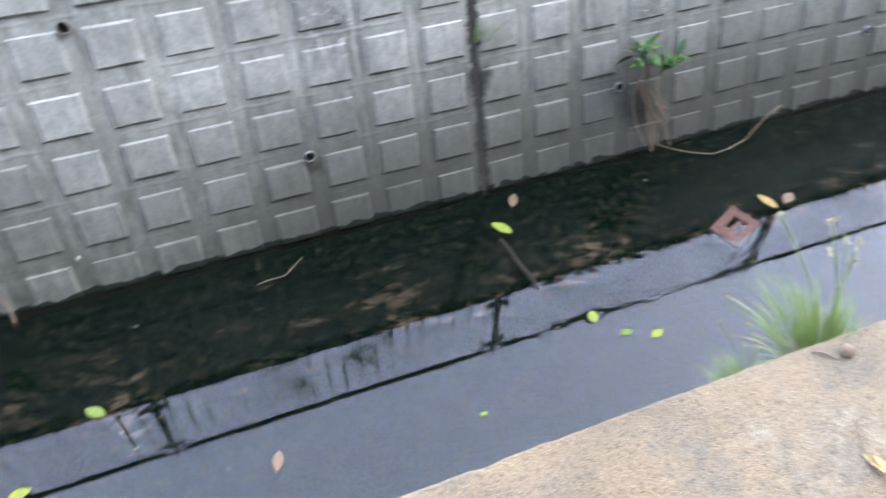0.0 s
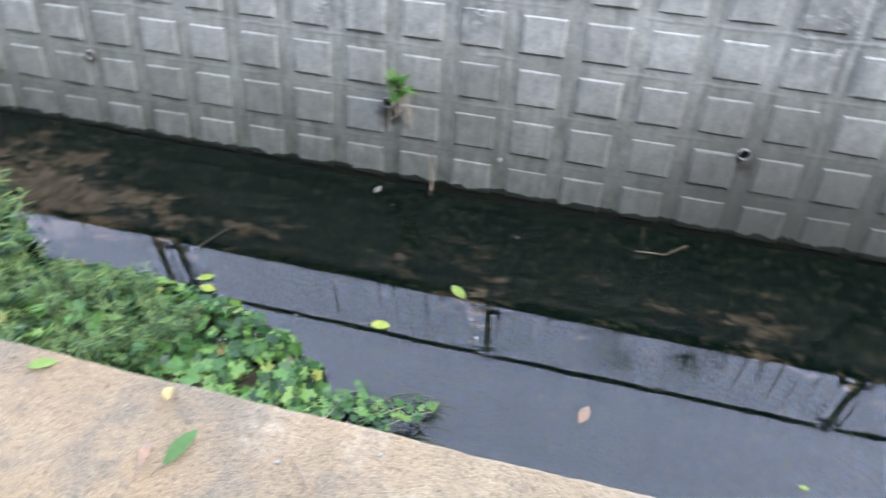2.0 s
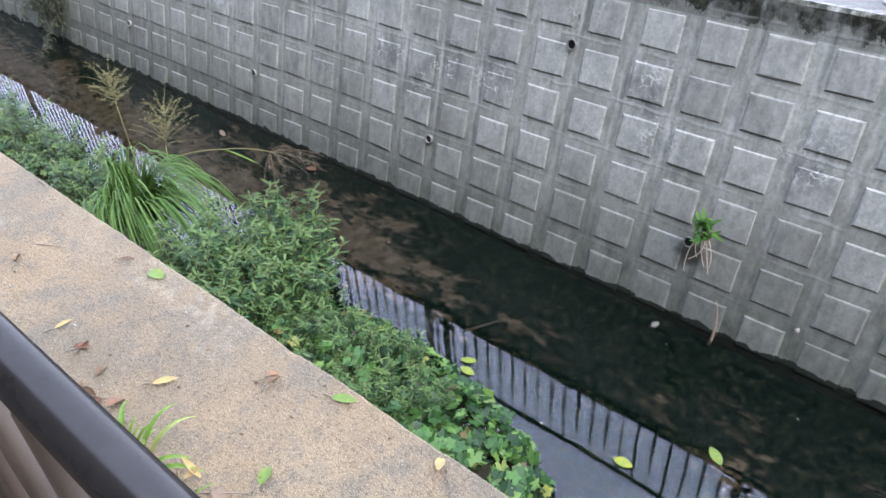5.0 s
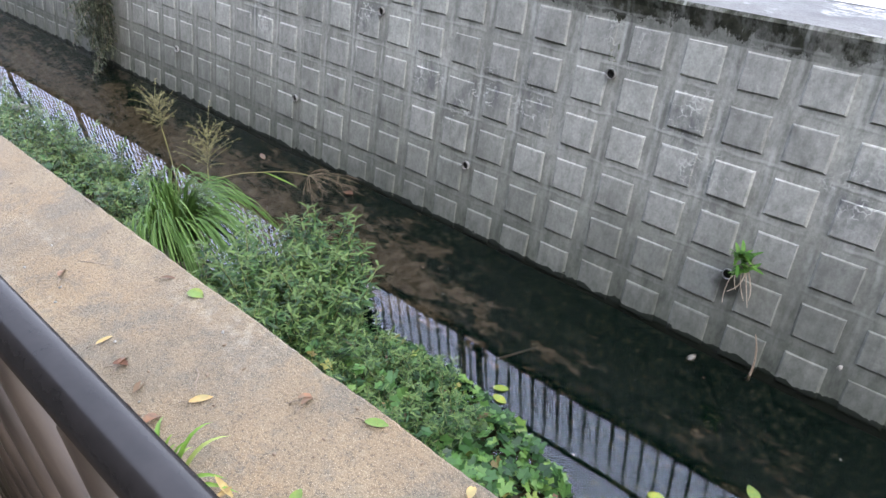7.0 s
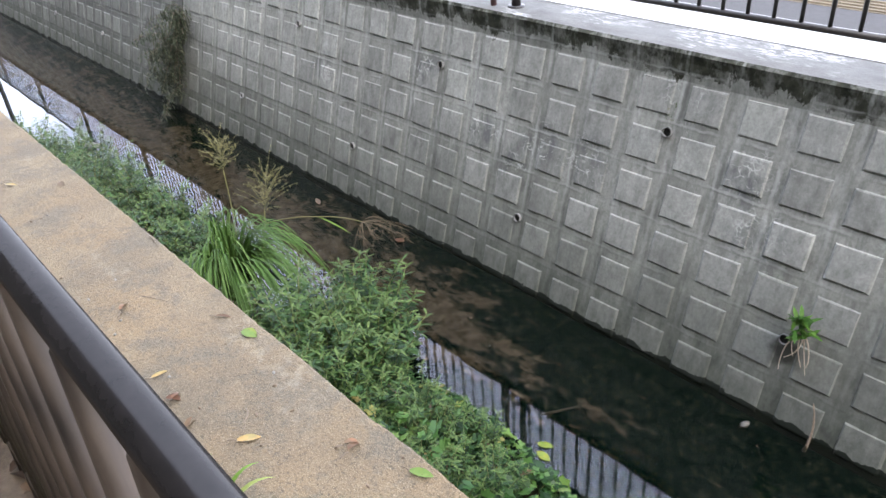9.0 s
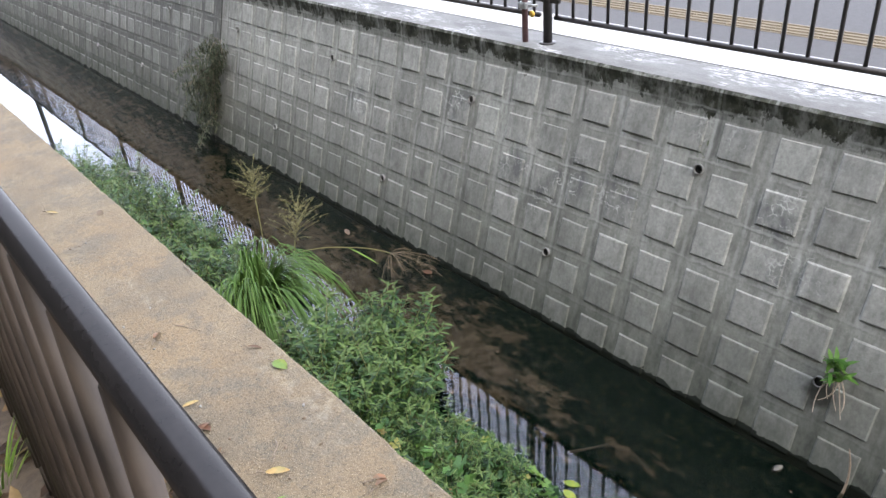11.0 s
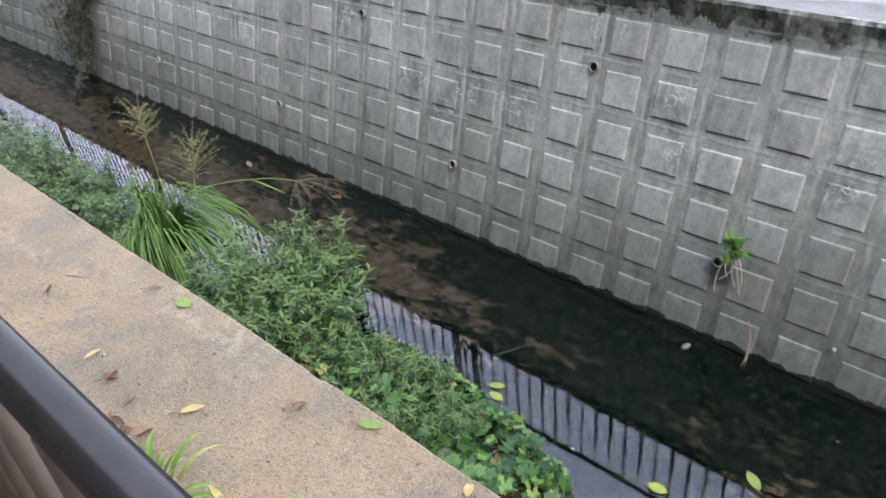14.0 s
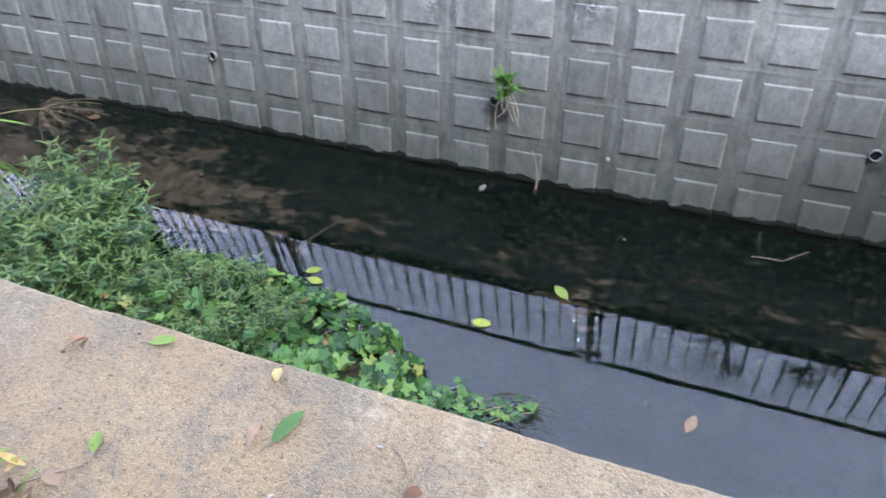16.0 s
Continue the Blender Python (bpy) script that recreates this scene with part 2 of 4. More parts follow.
def plain(name, dark, light, scale=20, rough=0.8, metal=0.0, bump=0.3, stretch=None, island=False, dist=0.002):
    n = Nodes(name)
    n.world_place()
    a, b = n.noise(scale, 5, 0.6, stretch), n.noise(scale * 0.16, 3)
    f = n.math("ADD", n.math("MULTIPLY", a, 0.6), n.math("MULTIPLY", b, 0.4))
    c = n.ramp(f, [(0.32, dark), (0.68, light)])
    if island:
        c = n.mix(1.0, c, n.ramp(n.random(True), [(0, (0.6, 0.6, 0.6)), (1, (1.35, 1.3, 1.2))]), "MULTIPLY")
    if bump:
        n.bump(a, bump, dist)
    return n.done(c, rough, metal)


def leafy(name, stops, rough=0.55, through=0.25, single=False):
    n = Nodes(name)
    c = n.ramp(n.random(not single), stops)
    n.world_place()
    c = n.mix(0.35, c, n.ramp(n.noise(55, 3), [(0.3, (0.45, 0.45, 0.45)), (0.7, (1.3, 1.3, 1.2))]), "MULTIPLY")
    if single:
        blot = n.ramp(n.noise(34, 4, 0.6), [(0.46, (0,)), (0.62, (0.75,))])
        c = n.mix(blot, c, n.mix(1.0, c, (1.5, 1.1, 0.9), "MULTIPLY"))
        c = n.mix(n.ramp(n.noise(120, 3, 0.6), [(0.30, (0.7,)), (0.40, (0,))]), c, (0.09, 0.06, 0.025))
    c = n.mix(1.0, c, (0.46, 0.455, 0.44), "MULTIPLY")
    n.done(c, rough)
    n.bsdf.inputs["Specular IOR Level"].default_value = 0.2
    t = n.add("ShaderNodeBsdfTranslucent")
    n.link(c, t.inputs[0])
    m = n.add("ShaderNodeMixShader")
    m.inputs[0].default_value = through
    n.link(n.bsdf.outputs[0], m.inputs[1])
    n.link(t.outputs[0], m.inputs[2])
    n.link(m.outputs[0], n.tree.nodes["Material Output"].inputs[0])
    return n.mat


def water_material():
    n = Nodes("still_canal_water")
    n.world_place()
    n.tree.nodes.remove(n.bsdf)
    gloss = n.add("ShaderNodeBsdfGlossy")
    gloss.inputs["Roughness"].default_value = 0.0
    # gloss tinted faintly blue to deepen the blue of the mirrored sky
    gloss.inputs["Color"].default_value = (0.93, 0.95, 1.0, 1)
    clear = n.add("ShaderNodeBsdfTransparent")
    clear.inputs[0].default_value = (0.76, 0.77, 0.69, 1)
    f = n.add("ShaderNodeFresnel")
    f.inputs["IOR"].default_value = 1.41
    b = n.add("ShaderNodeBump")
    b.inputs["Strength"].default_value, b.inputs["Distance"].default_value = 0.5, 0.004
    far = n.add("ShaderNodeVectorMath")
    far.operation = "DISTANCE"
    n.link(n.coord, far.inputs[0])
    far.inputs[1].default_value = (2.95, 2.0, 0)
    stir = n.math("MULTIPLY", n.ramp(far.outputs["Value"], [(0.2, (0.5,)), (0.8, (0,))]), n.noise(15, 1))
    calm = n.math("ADD", n.math("MULTIPLY", n.noise(5, 1), 0.14), n.math("MULTIPLY", n.noise(24, 0), 0.012))
    n.link(n.math("ADD", stir, calm), b.inputs["Height"])
    n.link(b.outputs[0], gloss.inputs["Normal"])
    m = n.add("ShaderNodeMixShader")
    n.link(f.outputs[0], m.inputs[0])
    n.link(clear.outputs[0], m.inputs[1])
    n.link(gloss.outputs[0], m.inputs[2])
    n.link(m.outputs[0], n.tree.nodes["Material Output"].inputs[0])
    return n.mat


def bed_material():
    n = Nodes("mud_with_dark_algae")
    n.world_place()
    mud = n.ramp(n.noise(11, 6, 0.72), [(0.3, (0.016, 0.012, 0.009)), (0.5, (0.055, 0.042, 0.031)), (0.7, (0.11, 0.086, 0.064))])
    mud = n.mix(n.ramp(n.noise(70, 4, 0.7), [(0.36, (0.75,)), (0.5, (0,))]), mud, (0.02, 0.016, 0.012))
    alga = n.ramp(n.noise(26, 6, 0.75), [(0.35, (0.0004, 0.0018, 0.0015)), (0.52, (0.0018, 0.0056, 0.0046)), (0.60, (0.012, 0.015, 0.010)), (0.66, (0.040, 0.036, 0.026)), (0.74, (0.085, 0.08, 0.06))])
    # algae thick by the wall, then bare mud; near bed darkened under mirrored sky
    sep = n.add("ShaderNodeSeparateXYZ")
    n.link(n.coord, sep.inputs[0])
    lean = n.math("MINIMUM", n.math("MAXIMUM", n.math("MULTIPLY", n.math("SUBTRACT", sep.outputs[1], 2.35), 0.25), 0.0), 0.10)
    near_dark = n.math("MINIMUM", n.math("MAXIMUM", n.math("MULTIPLY", n.math("SUBTRACT", 2.12, sep.outputs[1]), 0.6), 0.0), 0.22)
    lean = n.math("ADD", lean, near_dark)
    east = n.math("MINIMUM", n.math("MAXIMUM", n.math("MULTIPLY", n.math("ADD", sep.outputs[0], 1.6), 0.08), -0.05), 0.06)
    blend = n.math("ADD", n.math("MULTIPLY", n.noise(4.6, 9, 0.78, (0.6, 1.5, 1)), 0.65), n.math("MULTIPLY", n.noise(13, 6, 0.7, (0.7, 1.4, 1), (2, 5, 0)), 0.35))
    patch = n.math("ADD", blend, n.math("ADD", lean, east))
    cover = n.ramp(patch, [(0.49, (0,)), (0.515, (0.85,)), (0.54, (1,))])
    c = n.mix(cover, mud, alga)
    speck = n.ramp(n.noise(95, 2, 0.5, None, (3, 3, 0)), [(0.735, (0,)), (0.77, (0.7,))])
    c = n.mix(speck, c, (0.22, 0.21, 0.18))
    n.bsdf.inputs["Specular IOR Level"].default_value = 0.0
    n.bump(n.noise(30, 6, 0.75), 0.8, 0.012)
    return n.done(c, 0.95)


def crest_cement():
    n = Nodes("stained_crest_cement")
    n.world_place()
    c = n.ramp(n.noise(5, 5, 0.65, (0.5, 1, 1)), [(0.32, (0.062, 0.061, 0.058)), (0.68, (0.135, 0.133, 0.128))])
    c = n.mix(n.ramp(n.noise(60, 5, 0.75), [(0.36, (0.6,)), (0.47, (0,))]), c, (0.06, 0.06, 0.052))
    pale = n.math("MULTIPLY", n.ramp(n.noise(2.0, 3, 0.6, (1, 2, 1), (4, 1, 0)), [(0.48, (0,)), (0.62, (1,))]), n.ramp(n.noise(34, 5, 0.75, (0.5, 1.6, 1)), [(0.48, (0,)), (0.58, (0.9,))]))
    c = n.mix(pale, c, (0.40, 0.40, 0.395))
    n.bump(n.noise(70, 4), 0.5, 0.004)
    return n.done(c, 0.9)


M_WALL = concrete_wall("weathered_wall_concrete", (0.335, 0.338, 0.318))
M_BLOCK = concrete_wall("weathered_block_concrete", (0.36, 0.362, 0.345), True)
# darker tone for the left stretch past the joint
M_DARKWALL = concrete_wall("dark_wall_concrete", (0.14, 0.144, 0.142))
M_DARKBLOCK = concrete_wall("dark_block_concrete", (0.165, 0.17, 0.169), True)
M_LEDGE = ledge_concrete()
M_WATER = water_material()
M_BED = bed_material()
M_ASPHALT = plain("grey_asphalt", (0.022, 0.021, 0.0215), (0.042, 0.040, 0.041), 160, 0.9)
M_CURB = plain("pale_cement", (0.24, 0.236, 0.227), (0.36, 0.355, 0.345), 25, 0.85)
M_CREST = crest_cement()
M_TACTILE = plain("worn_buff_tile", (0.085, 0.066, 0.04), (0.125, 0.098, 0.062), 40, 0.85)
M_SOIL = plain("dry_leaf_mould", (0.03, 0.022, 0.015), (0.10, 0.074, 0.05), 35, 0.95, bump=0.8, dist=0.01)
M_MUD = plain("dark_bank_mud", (0.02, 0.018, 0.012), (0.07, 0.06, 0.04), 25, 0.9, bump=0.8, dist=0.01)
M_RAIL = plain("dark_bronze_paint", (0.006, 0.0055, 0.0055), (0.012, 0.0105, 0.0105), 90, 0.22, bump=0.05)
M_RAIL.node_tree.nodes["Principled BSDF"].inputs["Specular IOR Level"].default_value = 0.22
M_BAR = plain("dusty_brown_paint", (0.009, 0.0065, 0.005), (0.055, 0.040, 0.029), 40, 0.6, bump=0.15, stretch=(1, 1, 0.15))
M_BAR.node_tree.nodes["Principled BSDF"].inputs["Specular IOR Level"].default_value = 0.3
M_FENCE = plain("dark_brown_paint", (0.012, 0.010, 0.010), (0.03, 0.026, 0.025), 60, 0.45, bump=0.05)
M_REDPOST = plain("faded_maroon_paint", (0.10, 0.05, 0.05), (0.17, 0.09, 0.09), 50, 0.6)
M_CLAMP = plain("galvanised_steel", (0.35, 0.36, 0.37), (0.5, 0.51, 0.52), 50, 0.45, 0.8)
M_BRASS = plain("yellow_tag_plastic", (0.5, 0.3, 0.04), (0.6, 0.38, 0.06), 50, 0.5)
M_PVC = plain("grey_pvc", (0.06, 0.06, 0.058), (0.17, 0.17, 0.165), 40, 0.5)
M_DARK = plain("black_hollow_shade", (0.006, 0.006, 0.006), (0.015, 0.015, 0.014), 40, 0.9)
M_JOINT = plain("black_joint_filler", (0.008, 0.008, 0.007), (0.03, 0.03, 0.026), 40, 0.9)
M_HERB = leafy("herb_leaf", [(0, (0.016, 0.046, 0.016)), (0.5, (0.046, 0.120, 0.034)), (0.85, (0.105, 0.21, 0.060)), (0.97, (0.16, 0.23, 0.09)), (1, (0.16, 0.10, 0.07))], 0.45, 0.15)
M_TIP = leafy("pale_herb_leaf", [(0, (0.09, 0.17, 0.045)), (1, (0.19, 0.29, 0.09))])
M_SAPLING = leafy("sapling_leaf", [(0, (0.10, 0.15, 0.06)), (1, (0.2, 0.26, 0.11))], 0.5, 0.7)
M_IVY = leafy("vine_leaf", [(0, (0.014, 0.045, 0.016)), (0.4, (0.044, 0.125, 0.034)), (0.75, (0.105, 0.235, 0.060)), (0.975, (0.20, 0.34, 0.08)), (0.985, (0.34, 0.34, 0.08)), (1, (0.15, 0.08, 0.05))], 0.42, 0.15)
M_GRASS = leafy("grass_blade", [(0, (0.07, 0.15, 0.03)), (0.6, (0.12, 0.25, 0.05)), (1, (0.2, 0.33, 0.09))])
M_FERN = leafy("wall_fern_leaf", [(0, (0.04, 0.13, 0.02)), (0.6, (0.10, 0.25, 0.035)), (1, (0.17, 0.34, 0.06))])
M_WEED = leafy("oval_weed_leaf", [(0, (0.06, 0.15, 0.04)), (0.55, (0.14, 0.27, 0.05)), (0.85, (0.26, 0.40, 0.06)), (1, (0.40, 0.42, 0.26))])
M_LIME = leafy("young_grass_blade", [(0, (0.14, 0.30, 0.035)), (0.7, (0.27, 0.44, 0.08)), (1, (0.44, 0.50, 0.16))])
M_PALEGRASS = leafy("pale_grass_blade", [(0, (0.17, 0.29, 0.07)), (0.7, (0.27, 0.40, 0.12)), (1, (0.42, 0.40, 0.2))])
M_SEED = leafy("straw_seed_head", [(0, (0.26, 0.24, 0.09)), (1, (0.42, 0.40, 0.18))])
M_STRAW = plain("brown_straw", (0.08, 0.06, 0.035), (0.17, 0.13, 0.075), 30, 0.8, bump=0)
M_STEM = plain("green_stem", (0.08, 0.10, 0.03), (0.16, 0.16, 0.06), 30, 0.7, bump=0)
M_TWIG = plain("dry_twig", (0.06, 0.045, 0.03), (0.16, 0.12, 0.085), 60, 0.85)
M_ROOT = plain("pale_root", (0.2, 0.16, 0.12), (0.36, 0.3, 0.24), 60, 0.85)
M_DRYSHRUB = leafy("dry_olive_leaf", [(0, (0.05, 0.07, 0.04)), (0.6, (0.10, 0.125, 0.075)), (1, (0.20, 0.20, 0.14))])
M_GREENLEAF = leafy("fallen_green_leaf", [(0, (0.17, 0.29, 0.06)), (1, (0.24, 0.36, 0.10))], single=True)
M_DEEPLEAF = leafy("fallen_deep_green_leaf", [(0, (0.07, 0.17, 0.045)), (1, (0.085, 0.19, 0.05))], single=True)
M_YELLOWLEAF = leafy("fallen_yellow_leaf", [(0, (0.42, 0.33, 0.13)), (1, (0.52, 0.43, 0.2))], single=True)
M_LIMELEAF = leafy("floating_lime_leaf", [(0, (0.22, 0.37, 0.06)), (1, (0.34, 0.45, 0.09))], single=True)
M_BROWNLEAF = leafy("curled_brown_leaf", [(0, (0.08, 0.042, 0.026)), (0.5, (0.15, 0.088, 0.055)), (1, (0.25, 0.16, 0.10))], 0.7, 0.1, single=True)
M_PINKLEAF = leafy("soaked_pinkish_leaf", [(0, (0.19, 0.145, 0.11)), (1, (0.25, 0.195, 0.15))], 0.6, 0.1, single=True)
M_LITTER = leafy("leaf_litter", [(0, (0.05, 0.028, 0.018)), (0.5, (0.17, 0.105, 0.06)), (0.85, (0.32, 0.21, 0.115)), (1, (0.5, 0.37, 0.15))], 0.75, 0.1)
M_STONE = plain("pale_stone", (0.07, 0.068, 0.06), (0.20, 0.19, 0.17), 60, 0.85)
M_DARKSTONE = plain("wet_dark_stone", (0.03, 0.03, 0.03), (0.13, 0.12, 0.10), 40, 0.5)
M_NUT = plain("brown_husk", (0.06, 0.04, 0.025), (0.14, 0.10, 0.065), 120, 0.85, bump=0.6)
M_SUNK = plain("waterlogged_wood", (0.014, 0.012, 0.009), (0.04, 0.033, 0.024), 60, 0.9)
M_BRICK = plain("rusty_terracotta", (0.03, 0.016, 0.013), (0.085, 0.048, 0.04), 45, 0.8, bump=0.4)

M_BRICK.node_tree.nodes["Principled BSDF"].inputs["Specular IOR Level"].default_value = 0.1
M_MUD.node_tree.nodes["Principled BSDF"].inputs["Specular IOR Level"].default_value = 0.1


# ---- builders ----
def mesh_from(name, verts, faces, mat, smooth=True):
    me = bpy.data.meshes.new(name)
    me.from_pydata([tuple(v) for v in verts], [], faces)
    me.materials.append(mat)
    if smooth:
        me.polygons.foreach_set("use_smooth", [True] * len(me.polygons))
    me.update()
    return me


def part(name, me, parent=None, label="", m=None):
    ob = new(name, me)
    if parent:
        ob.parent = parent
    if m is not None:
        ob.matrix_basis = m
    if name in ("stem_tangle", "foliage", "blade_tuft", "root_tangle", "seed_head", "buds"):
        ob["kind"] = "stuff"
    return tagged(ob, label) if label else ob


def thing(name, m, label, category, group="", kind=""):
    ob = new(name)
    ob.empty_display_size = 0.05
    ob.matrix_basis = m
    return tagged(ob, label, category, group, kind)


def bm_mesh(name, bm, mat, smooth=False):
    me = bpy.data.meshes.new(name)
    bm.to_mesh(me)
    bm.free()
    me.materials.append(mat)
    if smooth:
        me.polygons.foreach_set("use_smooth", [True] * len(me.polygons))
    return me


def box_mesh(name, lo, hi, mat, bevel=0.0, segments=2):
    bm = bmesh.new()
    bmesh.ops.create_cube(bm, size=1)
    for v in bm.verts:
        v.co = Vector([(lo[k] + hi[k]) / 2 + v.co[k] * (hi[k] - lo[k]) for k in range(3)])
    if bevel:
        bmesh.ops.bevel(bm, geom=bm.edges[:], offset=bevel, segments=segments, affect="EDGES")
    return bm_mesh(name, bm, mat)


def tube(points, radii, sides=8, cap=True):
    """Vertices and faces of a tube along points."""
    verts, faces = [], []
    pts = [Vector(p) for p in points]
    if isinstance(radii, (int, float)):
        radii = [radii] * len(pts)
    up = Vector((0.13, 0.31, 0.94))
    for k, p in enumerate(pts):
        d = (pts[min(k + 1, len(pts) - 1)] - pts[max(k - 1, 0)]).normalized()
        a = d.cross(up)
        a = d.cross(Vector((1, 0, 0))) if a.length < 1e-3 else a
        a.normalize()
        b = d.cross(a)
        for s in range(sides):
            t = 2 * math.pi * s / sides
            verts.append(p + (a * math.cos(t) + b * math.sin(t)) * radii[k])
    for k in range(len(pts) - 1):
        for s in range(sides):
            i, j = k * sides + s, k * sides + (s + 1) % sides
            faces.append((i, j, j + sides, i + sides))
    if cap:
        faces.append(tuple(range(sides))[::-1])
        faces.append(tuple(range(len(verts) - sides, len(verts))))
    return verts, faces


def joined(name, pieces, mat, smooth=True):
    verts, faces = [], []
    for v, f in pieces:
        o = len(verts)
        verts += v
        faces += [tuple(i + o for i in q) for q in f]
    return mesh_from(name, verts, faces, mat, smooth)


def bend(a, b, sag, n=8, side=(0, 0, 1)):
    """Points of an arc from a to b that swells by sag along side."""
    a, b, s = Vector(a), Vector(b), Vector(side)
    return [a.lerp(b, k / n) + s * sag * 4 * (k / n) * (1 - k / n) for k in range(n + 1)]


def leaf_shape(length, width, fold=0.25, curl=0.3, lobes=0, rows=4):
    """A leaf along +x from the origin: two rows of quads that meet at the midrib."""
    verts, faces = [], []
    for k in range(rows + 1):
        t = k / rows
        w = width / 2 * (math.sin(math.pi * min(1, t * 0.92 + 0.06)) ** 0.8)
        if lobes:
            w *= 1.0 + 0.35 * math.cos(t * math.pi * 2 * lobes)
        x, z = length * t, -curl * length * t * t
        verts += [(x, -w, z + fold * w), (x, 0, z), (x, w, z + fold * w)]
    for k in range(rows):
        i = 3 * k
        faces += [(i, i + 1, i + 4, i + 3), (i + 1, i + 2, i + 5, i + 4)]
    return verts, faces


def lobed_leaf(size, fold=0.15):
    """A five-lobed leaf round the origin, stalk notch at -x."""
    verts = [(0, 0, 0)]
    for a, r in ((-160, .75), (-125, .95), (-95, .66), (-65, 1.0), (-35, .68), (0, 1.15), (35, .68), (65, 1.0), (95, .66), (125, .95), (160, .75)):
        t = radians(a)
        verts.append((r * size / 2 * math.cos(t), r * size / 2 * math.sin(t), fold * abs(math.sin(t)) * size * 0.5 * r))
    return verts, [(0, k, k + 1) for k in range(1, 11)]


def placed(shape, m):
    v, f = shape
    return [m @ Vector(p) for p in v], f


def turn(place, yaw, pitch=0.0, roll=0.0, scale=1.0):
    return Matrix.LocRotScale(Vector(place), Euler((roll, pitch, yaw)), Vector((scale,) * 3))


rng = random.Random(7)

# ---- the canal: bed and water ----
def sheet(name, x0, x1, y0, y1, z, mat, rough=0.0, nx=2, ny=2, rise=0.0):
    verts, faces = [], []
    for j in range(ny + 1):
        for i in range(nx + 1):
            x, y = x0 + (x1 - x0) * i / nx, y0 + (y1 - y0) * j / ny
            verts.append((x, y, z + (rough * noise.noise((x * 1.3, y * 1.3, 3.1)) + rise * min(1.0, max(0.0, (y - 2.2) / 0.6)) if rough else 0)))
    for j in range(ny):
        for i in range(nx):
            a = j * (nx + 1) + i
            faces.append((a, a + 1, a + nx + 2, a + nx + 1))
    return mesh_from(name, verts, faces, mat)


tagged(new("canal_bed", sheet("canal_bed", -60, 60, 0.3, 3.1, -0.11, M_BED, 0.035, 240, 24, 0.075)), "shallow canal bed of brown mud and dark algae", "canal bed", kind="structure")
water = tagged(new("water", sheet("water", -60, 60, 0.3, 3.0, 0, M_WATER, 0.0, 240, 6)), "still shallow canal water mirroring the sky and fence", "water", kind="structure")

# ---- far retaining wall ----
V_TOP = COPING_FOOT / math.cos(BATTER)


def block_mesh(k, mat):
    """A flat-topped block that stands proud of the wall, in the wall's own plane; worn edges."""
    r = random.Random(40 + k)
    bw, bh, fw, fh, d = 0.214, 0.188, 0.184, 0.164, 0.0105
    j = lambda s: r.uniform(-s, s)
    rings = []
    for w, h, z, n in ((bw, bh, -0.004, 0.002), (fw + 0.012, fh + 0.012, d - 0.0035, 0.003), (fw, fh, d, 0.003)):
        rings.append([(sx * w / 2 + j(n), sy * h / 2 + j(n), z) for sx, sy in ((-1, -1), (1, -1), (1, 1), (-1, 1))])
    verts = sum(rings, [])
    faces = [(8, 9, 10, 11)]
    for a in (0, 4):
        for s in range(4):
            faces.append((a + s, a + (s + 1) % 4, a + 4 + (s + 1) % 4, a + 4 + s))
    return mesh_from("block", verts, faces, mat, False)


BLOCKS = {m.name: [block_mesh(k, m) for k in range(6)] for m in (M_BLOCK, M_DARKBLOCK)}
WALL_TURN = Matrix(((1, 0, 0), (0, SLOPE.y, OUT.y), (0, SLOPE.z, OUT.z))).to_4x4()


def wall_segment(name, x0, x1, label, wall_mat, block_mat):
    """A battered face with an upright, lumpy coping and a flat crest, swept along x."""
    verts, faces = [], []
    section = [on_wall(0, -0.4), on_wall(0, V_TOP), Vector((0, CREST_Y + 0.004, CREST_Z - 0.06)), Vector((0, CREST_Y, CREST_Z - 0.016)), Vector((0, CREST_Y + 0.014, CREST_Z)),
               Vector((0, 3.62, CREST_Z + 0.004)), Vector((0, 3.62, -0.4))]
    steps = int((x1 - x0) / 0.06)
    for i in range(steps + 1):
        x = x0 + (x1 - x0) * i / steps
        lump = [0, 0] + [0.007 * noise.noise((x * 4, k * 1.7, 0)) + 0.005 * noise.noise((x * 17, k * 3.1, 5)) for k in range(3)] + [0, 0]
        verts += [Vector((x, p.y + l, p.z - 0.5 * l)) for p, l in zip(section, lump)]
    m = len(section)
    for i in range(steps):
        for k in range(m):
            a, b = i * m + k, i * m + (k + 1) % m
            faces.append((a, b, b + m, a + m))
    faces += [tuple(range(m))[::-1], tuple(range(steps * m, steps * m + m))]
    me = mesh_from(name, verts, faces, wall_mat, False)
    me.materials.append(M_CREST)
    for i in range(steps):
        me.polygons[i * m + 4].material_index = 1
    ob = tagged(new(name, me), label, "retaining wall", kind="structure")
    r = random.Random(int(x0 * 10))
    for c in range(math.ceil((x0 + 0.10 - COL_FIRST) / COL), math.floor((x1 - 0.10 - COL_FIRST) / COL) + 1):
        for k in range(6):
            b = part("block", r.choice(BLOCKS[block_mat.name]), ob)
            p = on_wall(c * COL + COL_FIRST + r.uniform(-.003, .003), ROW_FIRST + k * ROW + r.uniform(-.003, .003), r.uniform(-0.004, 0.001))
            b.matrix_basis = Matrix.Translation(p) @ WALL_TURN @ Matrix.Rotation((r.random() < .5) * math.pi, 4, "Z")
    return ob


